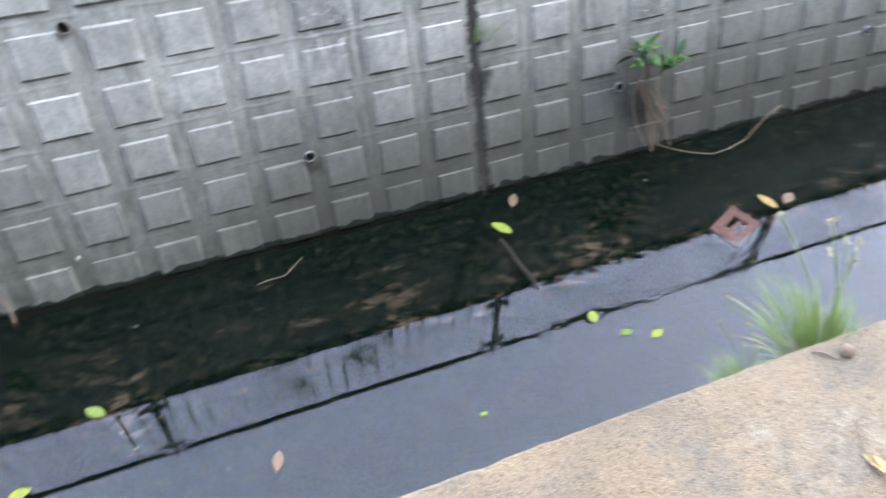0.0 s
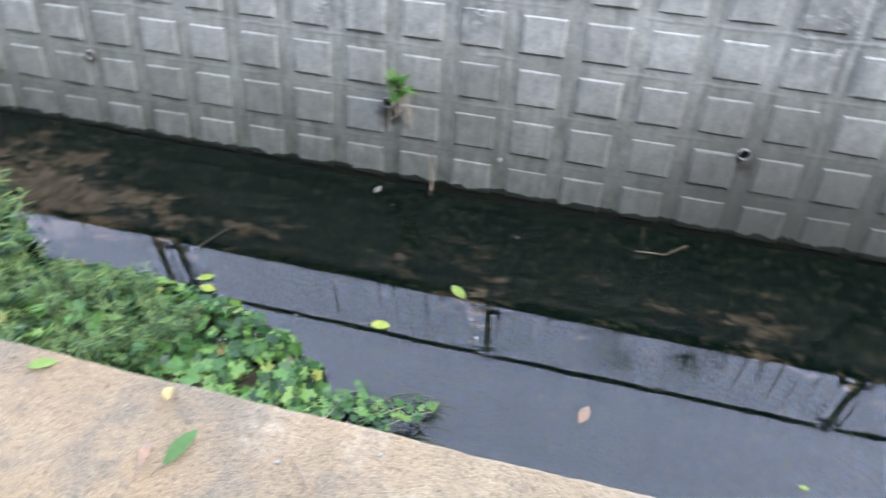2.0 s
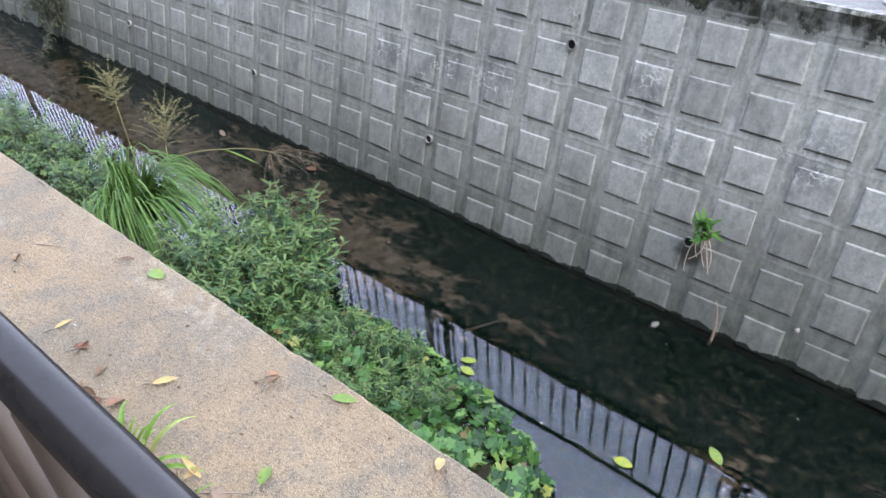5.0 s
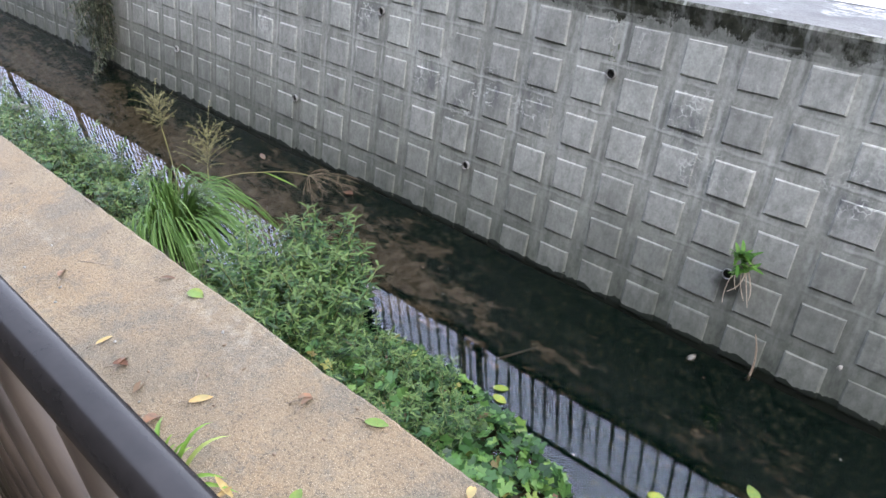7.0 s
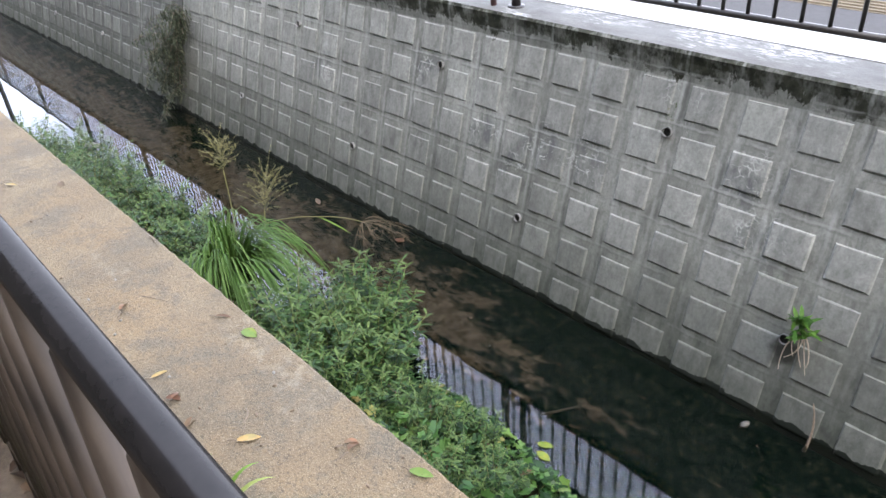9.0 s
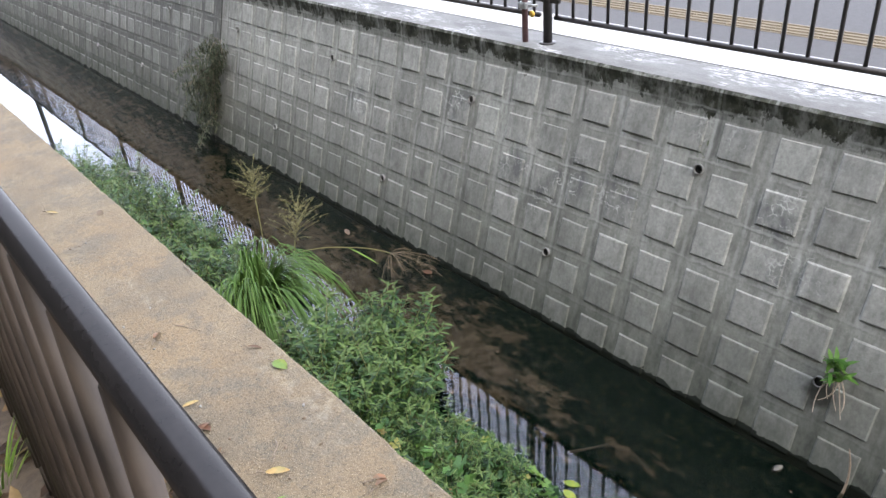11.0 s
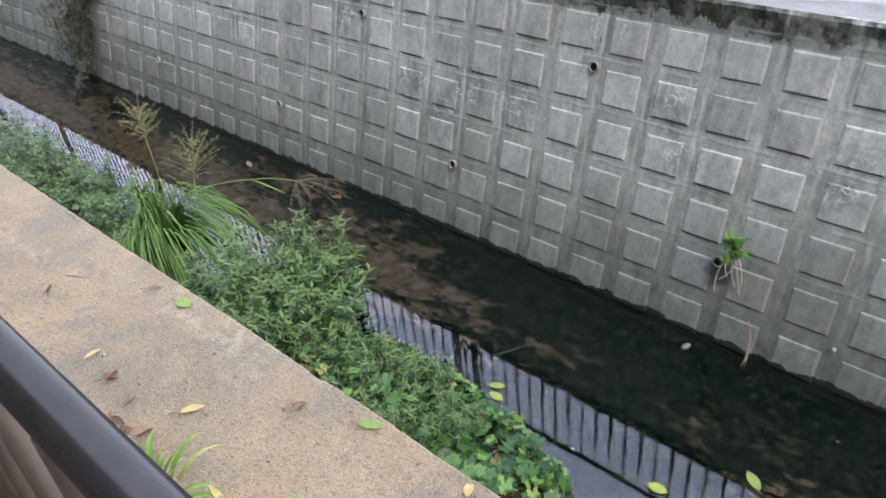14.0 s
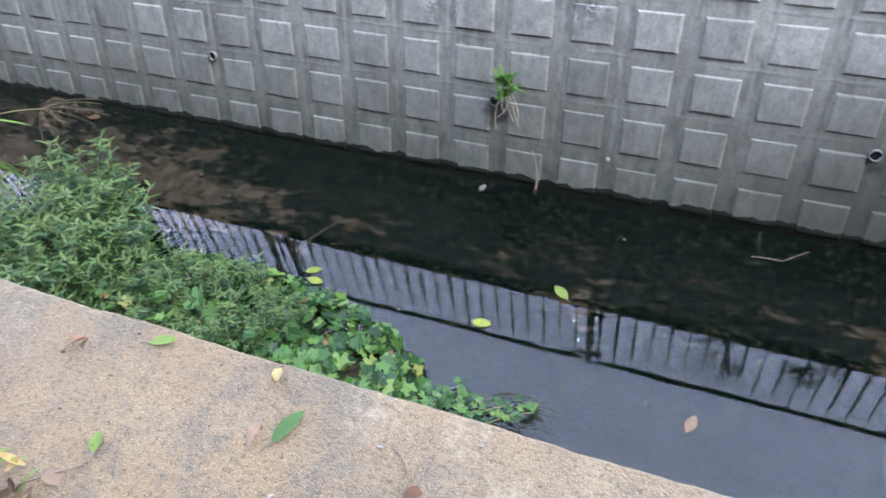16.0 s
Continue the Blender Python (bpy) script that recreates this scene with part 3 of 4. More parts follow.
# ---- near ledge ----
def ledge(name, x0, x1, label):
    """A slab whose worn top edges wander and are chipped here and there."""
    near = [x for x in np.arange(-9.0, 9.0, 0.012) if x0 < x < x1]
    xs = [x0] + [float(x) for x in near] + [x1]
    verts, faces = [], []
    for x in xs:
        wave = 0.0035 * noise.noise((x * 5, 0, 0)) + 0.0022 * noise.noise((x * 34, 4, 0))
        chip = 0.006 * max(0.0, noise.noise((x * 13, 9, 2)) - 0.25) * 2
        lip = 0.004 + 0.002 * noise.noise((x * 27, 1, 7)) + chip
        front, back = LEDGE_Y + wave, LEDGE_BACK + 0.4 * wave
        for y, z in ((back, -0.4), (back, LEDGE_Z - 0.005), (back + 0.005, LEDGE_Z), (front - lip * 1.5, LEDGE_Z), (front - lip * 0.4, LEDGE_Z - lip * 0.4), (front, LEDGE_Z - lip * 1.4), (LEDGE_Y - 0.004, LEDGE_Z - 0.06), (LEDGE_Y - 0.004, -0.4)):
            verts.append((x, y, z))
    m = 8
    for i in range(len(xs) - 1):
        for k in range(m):
            a, b = i * m + k, i * m + (k + 1) % m
            faces.append((a, b, b + m, a + m))
    faces += [tuple(range(m))[::-1], tuple(range(len(verts) - m, len(verts)))]
    return tagged(new(name, mesh_from(name, verts, faces, M_LEDGE, False)), label, "concrete ledge", kind="structure")


ledge("ledge_1", -40, 2.328, "worn tan concrete ledge along the canal")
ledge("ledge_2", 2.346, 40, "stained tan concrete ledge past a dark joint")
tagged(new("ledge_joint", box_mesh("ledge_joint", (2.328, LEDGE_BACK + .004, -0.4), (2.346, LEDGE_Y - 0.012, LEDGE_Z - 0.016), M_JOINT)), "dark open joint between ledge slabs", "joint", kind="structure")


def ground_sheet(name, y0, y1, z, mat, label):
    return tagged(new(name, sheet(name, -900, 900, y0, y1, z, mat)), label, "ground", kind="structure")


ground_sheet("ground_near", -900, LEDGE_BACK, 1.42, M_SOIL, "soil strewn with dry leaves behind the fence")
tagged(new("road", sheet("road", -900, 900, 4.03, 900, 1.60, M_ASPHALT)), "grey asphalt road beyond the far fence", "road", kind="structure")
tagged(new("pavement_curb", box_mesh("pavement_curb", (-900, 3.62, 1.2), (900, 4.03, 1.606), M_CURB)), "pale cement strip under the far fence", "curb", kind="structure")

# plain wall added out of view behind the camera to block sky light
tagged(new("wall_behind", box_mesh("wall_behind", (-40, -6.4, 1.3), (40, -6.0, 17.0), M_WALL)), "plain grey wall added out of view to block sky light", "wall", kind="structure")

# ---- buff guiding strip on the road ----
strip = tagged(new("guiding_strip", box_mesh("guiding_strip", (-14, 4.39, 1.58), (9, 4.63, 1.602), M_TACTILE)), "worn buff guiding strip set in the asphalt", "guiding strip", kind="structure")
ridge = []
for k in range(4):
    bm = bmesh.new()
    bmesh.ops.create_cube(bm, size=1)
    for v in bm.verts:
        top = v.co.z > 0
        v.co = Vector((v.co.x * (0.29 if top else 0.297), -0.09 + 0.06 * k + v.co.y * (0.016 if top else 0.028), 0.004 + v.co.z * 0.009))
    me = bm_mesh("t", bm, M_TACTILE)
    ridge.append(([v.co.copy() for v in me.vertices], [tuple(p.vertices) for p in me.polygons]))
RIDGES = joined("tile", ridge, M_TACTILE, False)
for k in range(76):
    part("tile", RIDGES, strip, "", pose(-13.85 + 0.3 * k, 4.51, 1.602))

# ---- far fence ----
POST_STEP, POST_FIRST = 2.695, 0.333


def round_bar(name, r, length, mat, axis="Z", sides=10):
    d = {"Z": (0, 0, length), "X": (length, 0, 0)}[axis]
    return mesh_from(name, *tube([(0, 0, 0), d], r, sides), mat)


def fence_section():
    """One post with the panel of bars to its right."""
    t = thing("steel_fence", pose(POST_FIRST, FENCE_Y, 1.597), "dark brown steel fence bay of upright bars", "fence", "bays of the far fence")
    post = part("post", round_bar("post", 0.03, 0.915, M_FENCE, sides=14), t)
    part("cap", mesh_from("cap", *tube([(0, 0, 0.915), (0, 0, 0.93), (0, 0, 0.94)], [0.034, 0.032, 0.012], 14), M_FENCE), post)
    part("base_plate", mesh_from("base_plate", *tube([(0, 0, 0.0), (0, 0, 0.009)], [0.055, 0.053], 14), M_FENCE), post)
    for s in (-1, 1):
        for z in (FENCE_LOW + 0.1, FENCE_TOP - 0.1):
            part("bracket", box_mesh("bracket", (min(0, s * 0.1), -0.012, z - 1.612), (max(0, s * 0.1), 0.012, z - 1.582), M_FENCE, 0.003), post)
    w, x0 = POST_STEP - 0.13, 0.063
    part("top_rail", round_bar("top_rail", 0.021, w, M_FENCE, "X"), t, "", pose(x0, 0, FENCE_TOP - 1.597))
    part("bottom_rail", round_bar("bottom_rail", 0.017, w, M_FENCE, "X"), t, "", pose(x0, 0, FENCE_LOW - 1.597))
    bar = round_bar("bar", 0.0105, FENCE_TOP - FENCE_LOW, M_FENCE, "Z", 8)
    for k in range(20):
        part("bar", bar, t, "", pose(x0 + 0.012 + k * 0.1318, 0, FENCE_LOW - 1.597))
    return t


bay = fence_section()
for k in list(range(-9, 0)) + list(range(1, 6)):
    copy_thing(bay, pose(POST_FIRST + POST_STEP * k, FENCE_Y, 1.597))

pole = thing("stay_pole", pose(-2.512, 3.392, 1.597), "faded maroon steel pole clamped beside the fence post", "pole")
part("shaft", round_bar("shaft", 0.020, 0.9, M_REDPOST, sides=12), pole)
part("clamp", box_mesh("clamp", (-0.035, -0.03, 0.21), (0.035, 0.03, 0.25), M_CLAMP, 0.006), pole, "galvanised steel clamp")
part("bolt", mesh_from("bolt", *tube([(0.03, 0.0, 0.23), (0.085, 0.03, 0.23)], 0.008, 8), M_CLAMP), pole, "galvanised bolt")
part("tag", mesh_from("tag", *tube([(0.06, 0, 0.18), (0.06, 0.006, 0.18)], 0.022, 10), M_BRASS), pole, "yellow plastic tag")

lamp = thing("lamp_pole", pose(-21.6, 3.75, 1.60), "slim dark street lamp pole beyond the fence", "lamp pole")
part("shaft", mesh_from("shaft", *tube([(0, 0, 0), (0, 0, 0.9), (0, 0, 5.2)], [0.075, 0.06, 0.045], 14), M_FENCE), lamp)
part("base_plate", mesh_from("base_plate", *tube([(0, 0, 0), (0, 0, 0.02)], [0.14, 0.135], 14), M_FENCE), lamp)

# ---- near handrail ----
RAIL_Y, RAIL_Z, RAIL_R = 0.012, 2.535, 0.0165
rail = thing("handrail", pose(-3, RAIL_Y, 1.42), "glossy dark bronze handrail with dusty brown bars", "handrail")
part("top_rail", mesh_from("top_rail", *tube([(-9, 0, RAIL_Z - 1.42), (9, 0, RAIL_Z - 1.42)], RAIL_R, 28), M_RAIL), rail, "glossy dark bronze top tube")
near_bar = mesh_from("bar", *tube([(0, -0.055, 0), (0, -0.025, 0.6), (0, -0.004, RAIL_Z - 1.42 - 0.014)], 0.0125, 10), M_BAR)
for k in range(90):
    part("bar", near_bar, rail, "", pose(-8.5 + 0.14 * k, 0, 0.0))
part("bottom_rail", mesh_from("bottom_rail", *tube([(-9, -0.05, 0.10), (9, -0.05, 0.10)], 0.012, 10), M_BAR), rail)

# ---- drain pipes ----
def drain_pipe():
    sides, verts, faces = 18, [], []
    prof = [(0.0275, -0.05), (0.0275, 0.018), (0.0265, 0.0195), (0.0245, 0.0195), (0.0238, 0.018), (0.0238, -0.05)]
    for r, z in prof:
        verts += [(r * math.cos(2 * math.pi * s / sides), r * math.sin(2 * math.pi * s / sides), z) for s in range(sides)]
    for k in range(len(prof) - 1):
        for s in range(sides):
            a, b = k * sides + s, k * sides + (s + 1) % sides
            faces.append((a, b, b + sides, a + sides))
    t = thing("drain_pipe", Matrix(), "short grey plastic drain pipe through the wall", "drain pipe", "drain pipes of the wall")
    part("sleeve", mesh_from("sleeve", verts, faces, M_PVC), t)
    # solid black plug stands in for the shade inside the pipe
    part("hollow", mesh_from("hollow", *tube([(0, 0, -0.03), (0, 0, 0.003)], 0.0236, 18), M_DARK), t, "black plug standing in for the shaded inside")
    return t


def on_wall_pose(x, v, out=0.0, spin=0.0):
    return Matrix.Translation(on_wall(x, v, out)) @ WALL_TURN @ Matrix.Rotation(spin, 4, "Z")


ROW_LOW, ROW_HIGH = 0.43, 1.235
places = [(-0.16 + 1.785 * k, ROW_LOW) for k in range(-8, 6)] + [(-1.06 + 1.79 * k, ROW_HIGH) for k in range(-7, 6)]
pipe = drain_pipe()
pipe.matrix_basis = on_wall_pose(*places[0])
for x, v in places[1:]:
    copy_thing(pipe, on_wall_pose(x + rng.uniform(-.01, .01), v + rng.uniform(-.01, .01)))

# ---- black filler and lime in the wall joints ----
for k, (x, w) in enumerate(((2.555, 0.03), (-6.84, 0.03))):
    me = box_mesh("wall_joint", (-w / 2, -0.3, -0.03), (w / 2, V_TOP, -0.003), M_JOINT)
    tagged(part("wall_joint", me, None, "", Matrix.Translation(on_wall(x, 0)) @ WALL_TURN), "black upright joint in the wall", "joint", kind="structure")
    me = box_mesh("coping_joint", (x - w / 2, CREST_Y + 0.012, COPING_FOOT), (x + w / 2, 3.6, CREST_Z - 0.012), M_JOINT)
    tagged(new("coping_joint", me), "black upright joint in the coping", "joint", kind="structure")

# ---- the planted bank ----
BANK_X = [-7.8, -7.2, -6.6, -5.8, -4.2, -3.0, -2.4, -1.95, -1.7, -1.3, -0.9, -0.45, -0.2, 0.0, 0.1, 0.16]
BANK_Y = [0.6, 1.2, 1.5, 1.72, 1.76, 1.74, 1.90, 1.88, 1.68, 1.80, 1.77, 1.70, 1.62, 1.44, 1.05, 0.6]


def bank_edge(x):
    return float(np.interp(x, BANK_X, BANK_Y))


def bank_z(x, y):
    e = bank_edge(x)
    s = (y - 0.5) / max(0.05, e - 0.5)
    return -0.05 + 0.20 * max(0.0, 1 - s * s) + 0.03 * noise.noise((x * 3, y * 3, 0))


verts, faces = [], []
NX, NY = 120, 10
for i in range(NX + 1):
    x = -7.9 + 8.6 * i / NX
    for j in range(NY + 1):
        y = 0.505 + (bank_edge(x) + 0.1 - 0.505) * j / NY
        verts.append((x, y, bank_z(x, y) if j < NY else -0.14))
for i in range(NX):
    for j in range(NY):
        a = i * (NY + 1) + j
        faces.append((a, a + NY + 1, a + NY + 2, a + 1))
tagged(new("ground_bank", mesh_from("ground_bank", verts, faces, M_MUD)), "dark mud bank under the weeds", "ground", kind="structure")


def herb(seed, height, stems, leaf, spread, name, label, group):
    """A leafy herb: stems that lean outwards, each with lance leaves in spirals."""
    r = random.Random(seed)
    t = thing(name, Matrix(), label, "weed", group)
    st, lv, tips = [], [], []
    for _ in range(stems):
        a, q, h = r.uniform(0, 6.28), r.uniform(0.2, 1), height * r.uniform(0.55, 1.05)
        foot = Vector((math.cos(a) * 0.05 * q, math.sin(a) * 0.05 * q, -0.06))
        tip = Vector((math.cos(a) * spread * q, math.sin(a) * spread * q, h))
        line = bend(foot, tip, 0.12 * h, 7, (math.cos(a) * -0.3, math.sin(a) * -0.3, 1))
        st.append(tube(line, [0.0035 - 0.0003 * k for k in range(8)], 4, False))
        count = int(h / 0.0125)
        for k in range(count):
            f = 0.22 + 0.78 * k / count
            i = min(6, int(f * 7))
            p = line[i].lerp(line[i + 1], f * 7 - i)
            size = leaf * (1.15 - 0.45 * f) * r.uniform(0.75, 1.2)
            (tips if f > 0.86 else lv).append(placed(leaf_shape(size, size * 0.235, 0.3, r.uniform(0.05, 0.45), 0, 3), turn(p, k * 2.4 + r.uniform(-.5, .5), r.uniform(-0.75, 0.15), r.uniform(-.4, .4))))
    part("stem_tangle", joined("stem_tangle", st, M_STEM), t)
    part("foliage", joined("foliage", lv, M_HERB), t)
    part("shoot_tip", joined("shoot_tip", tips, M_TIP), t, "pale shoot tips")["kind"] = "stuff"
    return t


HERBS = [herb(20 + k, (0.34, 0.42, 0.50, 0.38)[k], 15, 0.067, 0.22, "leafy_weed", "bushy green weed with narrow leaves on the bank", "weeds on the bank") for k in range(4)]
r = random.Random(5)
spots = []
for x0, x1, n, h in ((-2.5, -1.65, 40, 1.12), (-1.7, -1.2, 22, 0.70), (-1.3, -0.7, 20, 0.62), (-3.2, -2.4, 14, 1.0), (-6.9, -3.1, 56, 0.95)):
    for k in range(n):
        x = x0 + (x1 - x0) * (k + r.random()) / n
        y = 0.62 + (bank_edge(x) - 0.62 + (0.06 if x0 == -2.5 else -0.12 if x0 > -2 else 0)) * ((k * 0.618) % 1.0) ** 0.6
        edge = (y - 0.5) / (bank_edge(x) - 0.5)
        if x > -1.6 and y < 1.0:
            continue
        if abs(x + 2.75) < 0.42 and y > 1.0:
            continue
        spots.append((x, y, h * r.uniform(0.8, 1.15) * (1.0 - 0.05 * edge)))
for k in range(34):
    x = -1.6 + 0.95 * (k + r.random()) / 34
    y = r.uniform(0.60, 0.62 + 0.92 * (bank_edge(x) - 0.62))
    spots.append((x, y, r.uniform(0.42, 0.74) * (1.0 if x < -0.8 else 0.8)))
for k, (x, y, s) in enumerate(spots):
    m = turn((x, y, bank_z(x, y)), r.uniform(0, 6.28), r.uniform(-.1, .1), r.uniform(-.1, .1), s)
    src = HERBS[k % 4]
    if k < 4:
        src.matrix_basis = m
    else:
        copy_thing(src, m).scale = (s, s, s)

# broad vine leaves
def vine_patch(name, boxes, label, lift, seed):
    r = random.Random(seed)
    lv, st = [], []
    for x0, x1, n, size in boxes:
        for _ in range(n):
            x = r.uniform(x0, x1)
            e = bank_edge(x)
            y = 0.55 + (e + 0.06 - 0.55) * r.random() ** 0.8
            z = max(0.01, bank_z(x, y)) + lift * r.random() * (1.05 - ((y - 0.5) / max(e - 0.5, 0.1)) ** 3 * 0.8) * (0.35 + 1.1 * abs(noise.noise((x * 4, y * 4, 9))) + 0.9 * abs(noise.noise((x * 11, y * 11, 4))))
            d = size * r.uniform(0.5, 1.25)
            lv.append(placed(lobed_leaf(d, 0.22), turn((x, y, z), r.uniform(0, 6.28), r.uniform(-.5, .5), r.uniform(-.1, .75))))
            if r.random() < 0.25:
                st.append(tube(bend((x + r.uniform(-.05, .05), y - 0.03, z - 0.12), (x, y, z), 0.02, 3), 0.0018, 3, False))
    t = thing(name, Matrix(), label, "vine", "", "stuff")
    part("foliage", joined("foliage", lv, M_IVY, False), t)
    part("stem_tangle", joined("stem_tangle", st, M_STEM), t)


vine_patch("ground_vine", ((-1.95, -1.4, 420, 0.064), (-1.45, -0.75, 760, 0.074), (-0.8, 0.0, 980, 0.074), (-0.02, 0.12, 60, 0.055)), "glossy green lobed vine leaves covering the bank", 0.34, 3)
vine_patch("creeping_vine", ((-2.4, -1.9, 350, 0.05), (-7.0, -2.4, 800, 0.05)), "low green vine leaves between the weeds", 0.42, 4)


r = random.Random(61)
t = thing("trailing_vine", Matrix(), "sparse vine runners trailing out over the water", "vine")
lv, st = [], []
for k in range(7):
    a = Vector((-0.06 + 0.05 * k, 1.28 + r.uniform(-.05, .1), 0.05))
    b = a + Vector((r.uniform(0.1, 0.3), r.uniform(0.08, 0.24), -0.035))
    line = bend(a, b, 0.04, 8)
    st.append(tube(line, 0.0022, 4, False))
    for p in line:
        for _ in range(2):
            q = p + Vector((r.uniform(-.03, .03), r.uniform(-.03, .03), r.uniform(0.0, .03)))
            lv.append(placed(lobed_leaf(0.042 * r.uniform(.6, 1.2), 0.2), turn(q, r.uniform(0, 6.28), r.uniform(-.4, .4), r.uniform(-.2, .5))))
part("foliage", joined("foliage", lv, M_IVY, False), t)
part("stem_tangle", joined("stem_tangle", st, M_STEM), t)
t = thing("water_weed", Matrix(), "dark feathery water weed at the surface by the vine", "water weed")
st = []
for k in range(46):
    a = Vector((0.34 + r.uniform(-.12, .16), 1.42 + r.uniform(-.1, .12), 0.0))
    b = a + Vector((r.uniform(0.02, 0.16), r.uniform(-.06, .1), 0.006))
    st.append(tube(bend(a, b, 0.012, 5, (0, 1, 0)), 0.0022, 4, False))
part("stem_tangle", joined("stem_tangle", st, M_DRYSHRUB), t)


def blades(seed, n, length, width, spread, droop, mat, name, label, category="grass tuft", lean=(0, 0), rise=1.2, least=0.0):
    """A tuft of long arching blades."""
    r = random.Random(seed)
    pieces = []
    for _ in range(n):
        a, q, l = r.uniform(0, 6.28), least + (1 - least) * r.random() ** 0.7, length * r.uniform(0.55, 1.05)
        dx, dy = math.cos(a) * spread * q + lean[0], math.sin(a) * spread * q + lean[1]
        side = Vector((-dy, dx, 0)).normalized() if abs(dx) + abs(dy) > 1e-4 else Vector((1, 0, 0))
        base = Vector((math.cos(a) * 0.05 * q, math.sin(a) * 0.05 * q, -0.02))
        v, f, m = [], [], 7
        for k in range(m + 1):
            t = k / m
            p = base + Vector((dx * t * l, dy * t * l, l * (rise * t - droop * (0.4 + 0.6 * q) * t * t)))
            w = width / 2 * (1 - t ** 2.2) * (0.6 + 0.4 * min(1, t * 4))
            v += [p - side * w + Vector((0, 0, w * 0.5)), p, p + side * w + Vector((0, 0, w * 0.5))]
        for k in range(m):
            i = 3 * k
            f += [(i, i + 1, i + 4, i + 3), (i + 1, i + 2, i + 5, i + 4)]
        pieces.append((v, f))
    t = thing(name, Matrix(), label, category)
    part("blade_tuft", joined("blade_tuft", pieces, mat), t)
    return t


tuft = blades(11, 430, 1.02, 0.014, 0.46, 1.95, M_GRASS, "grass_tuft", "tall arching tuft of long green grass", lean=(0.42, 0.0), rise=1.85, least=0.3)
tuft.matrix_basis = pose(-3.0, 1.45, bank_z(-3.0, 1.45) + 0.10)
small = blades(12, 90, 0.45, 0.009, 0.6, 0.6, M_GRASS, "short_grass_tuft", "short green grass tuft among the weeds")
small.matrix_basis = pose(-2.25, 1.30, bank_z(-2.25, 1.3))
for x, y, s in ((-3.6, 1.0, 0.9), (-4.4, 0.8, 0.8), (-5.2, 0.95, 0.8), (-6.2, 0.8, 0.7)):
    copy_thing(small, pose(x, y, bank_z(x, y), 0, 0, x * 90) @ Matrix.Scale(1, 4))


# ---- seed-head weeds ----
def panicle(r, base, way, size, n):
    pieces = []
    way = Vector(way).normalized()
    for k in range(n):
        f = k / n
        a = k * 2.4
        side = Vector((math.cos(a), math.sin(a), 0.2 + r.uniform(-.3, .5))).normalized()
        p = Vector(base) + way * size * f
        q = p + (side * (1 - 0.35 * f) + way * 0.35) * size * r.uniform(0.5, 1.0)
        line = bend(p, q, size * 0.06, 5)
        pieces.append(tube(line, 0.0012, 3, False))
        for g in line[1:]:
            for _ in range(3):
                pieces.append(placed(leaf_shape(0.016, 0.005, 0.2, 0.1, 0, 2), turn(g, r.uniform(0, 6.28), r.uniform(-.9, .9))))
    return pieces


for k, (foot, top, size) in enumerate((((-3.66, 1.80, 0.0), (-3.72, 1.86, 0.62), 0.20), ((-3.44, 1.86, 0.0), (-3.36, 1.93, 0.40), 0.27))):
    r = random.Random(70 + k)
    t = thing("seed_head_weed", Matrix(), "tall thin weed with a straw-coloured seed head", "weed", "seed-head weeds")
    part("stalk", mesh_from("stalk", *tube(bend(foot, top, 0.02, 6, (1, 0, 0)), 0.0035, 6), M_SEED), t)
    part("seed_head", joined("seed_head", panicle(r, top, Vector(top) - Vector(foot), size, 40), M_SEED), t)
r = random.Random(75)
t = thing("fallen_stalk", Matrix(), "long straw stalk with a spread seed head lying over the water", "stalk")
S0, S1, S2 = Vector((-3.313, 1.893, 0.33)), Vector((-3.059, 2.17, 0.36)), Vector((-2.904, 2.416, 0.27))
part("stalk", mesh_from("stalk", *tube(bend(S0, S1, 0.02, 5)[:-1] + bend(S1, S2, 0.015, 5), 0.003, 6), M_SEED), t)
heads = []
for k in range(18):
    a = radians(-62 + 150 * k / 18 + r.uniform(-8, 8))
    end = S2 + Vector((math.cos(a), math.sin(a) * 0.75, 0)) * r.uniform(0.14, 0.46) + Vector((0, 0, r.uniform(-0.10, 0.03)))
    line = bend(S2, end, 0.03, 5)
    heads.append(tube(line, 0.0009, 4, False))
    for p in line[2:5]:
        q = p + Vector((r.uniform(-.02, .08), r.uniform(-.06, .06), r.uniform(-.06, 0)))
        heads.append(tube([p, q], 0.0008, 3, False))
part("seed_head", joined("seed_head", heads, M_STRAW), t, "thin brown-straw seed head")
part("blade", joined("blade", [placed(leaf_shape(0.26, 0.014, 0.2, 0.1, 0, 5), turn(S1, 0.35, 0.2))], M_LIME), t)


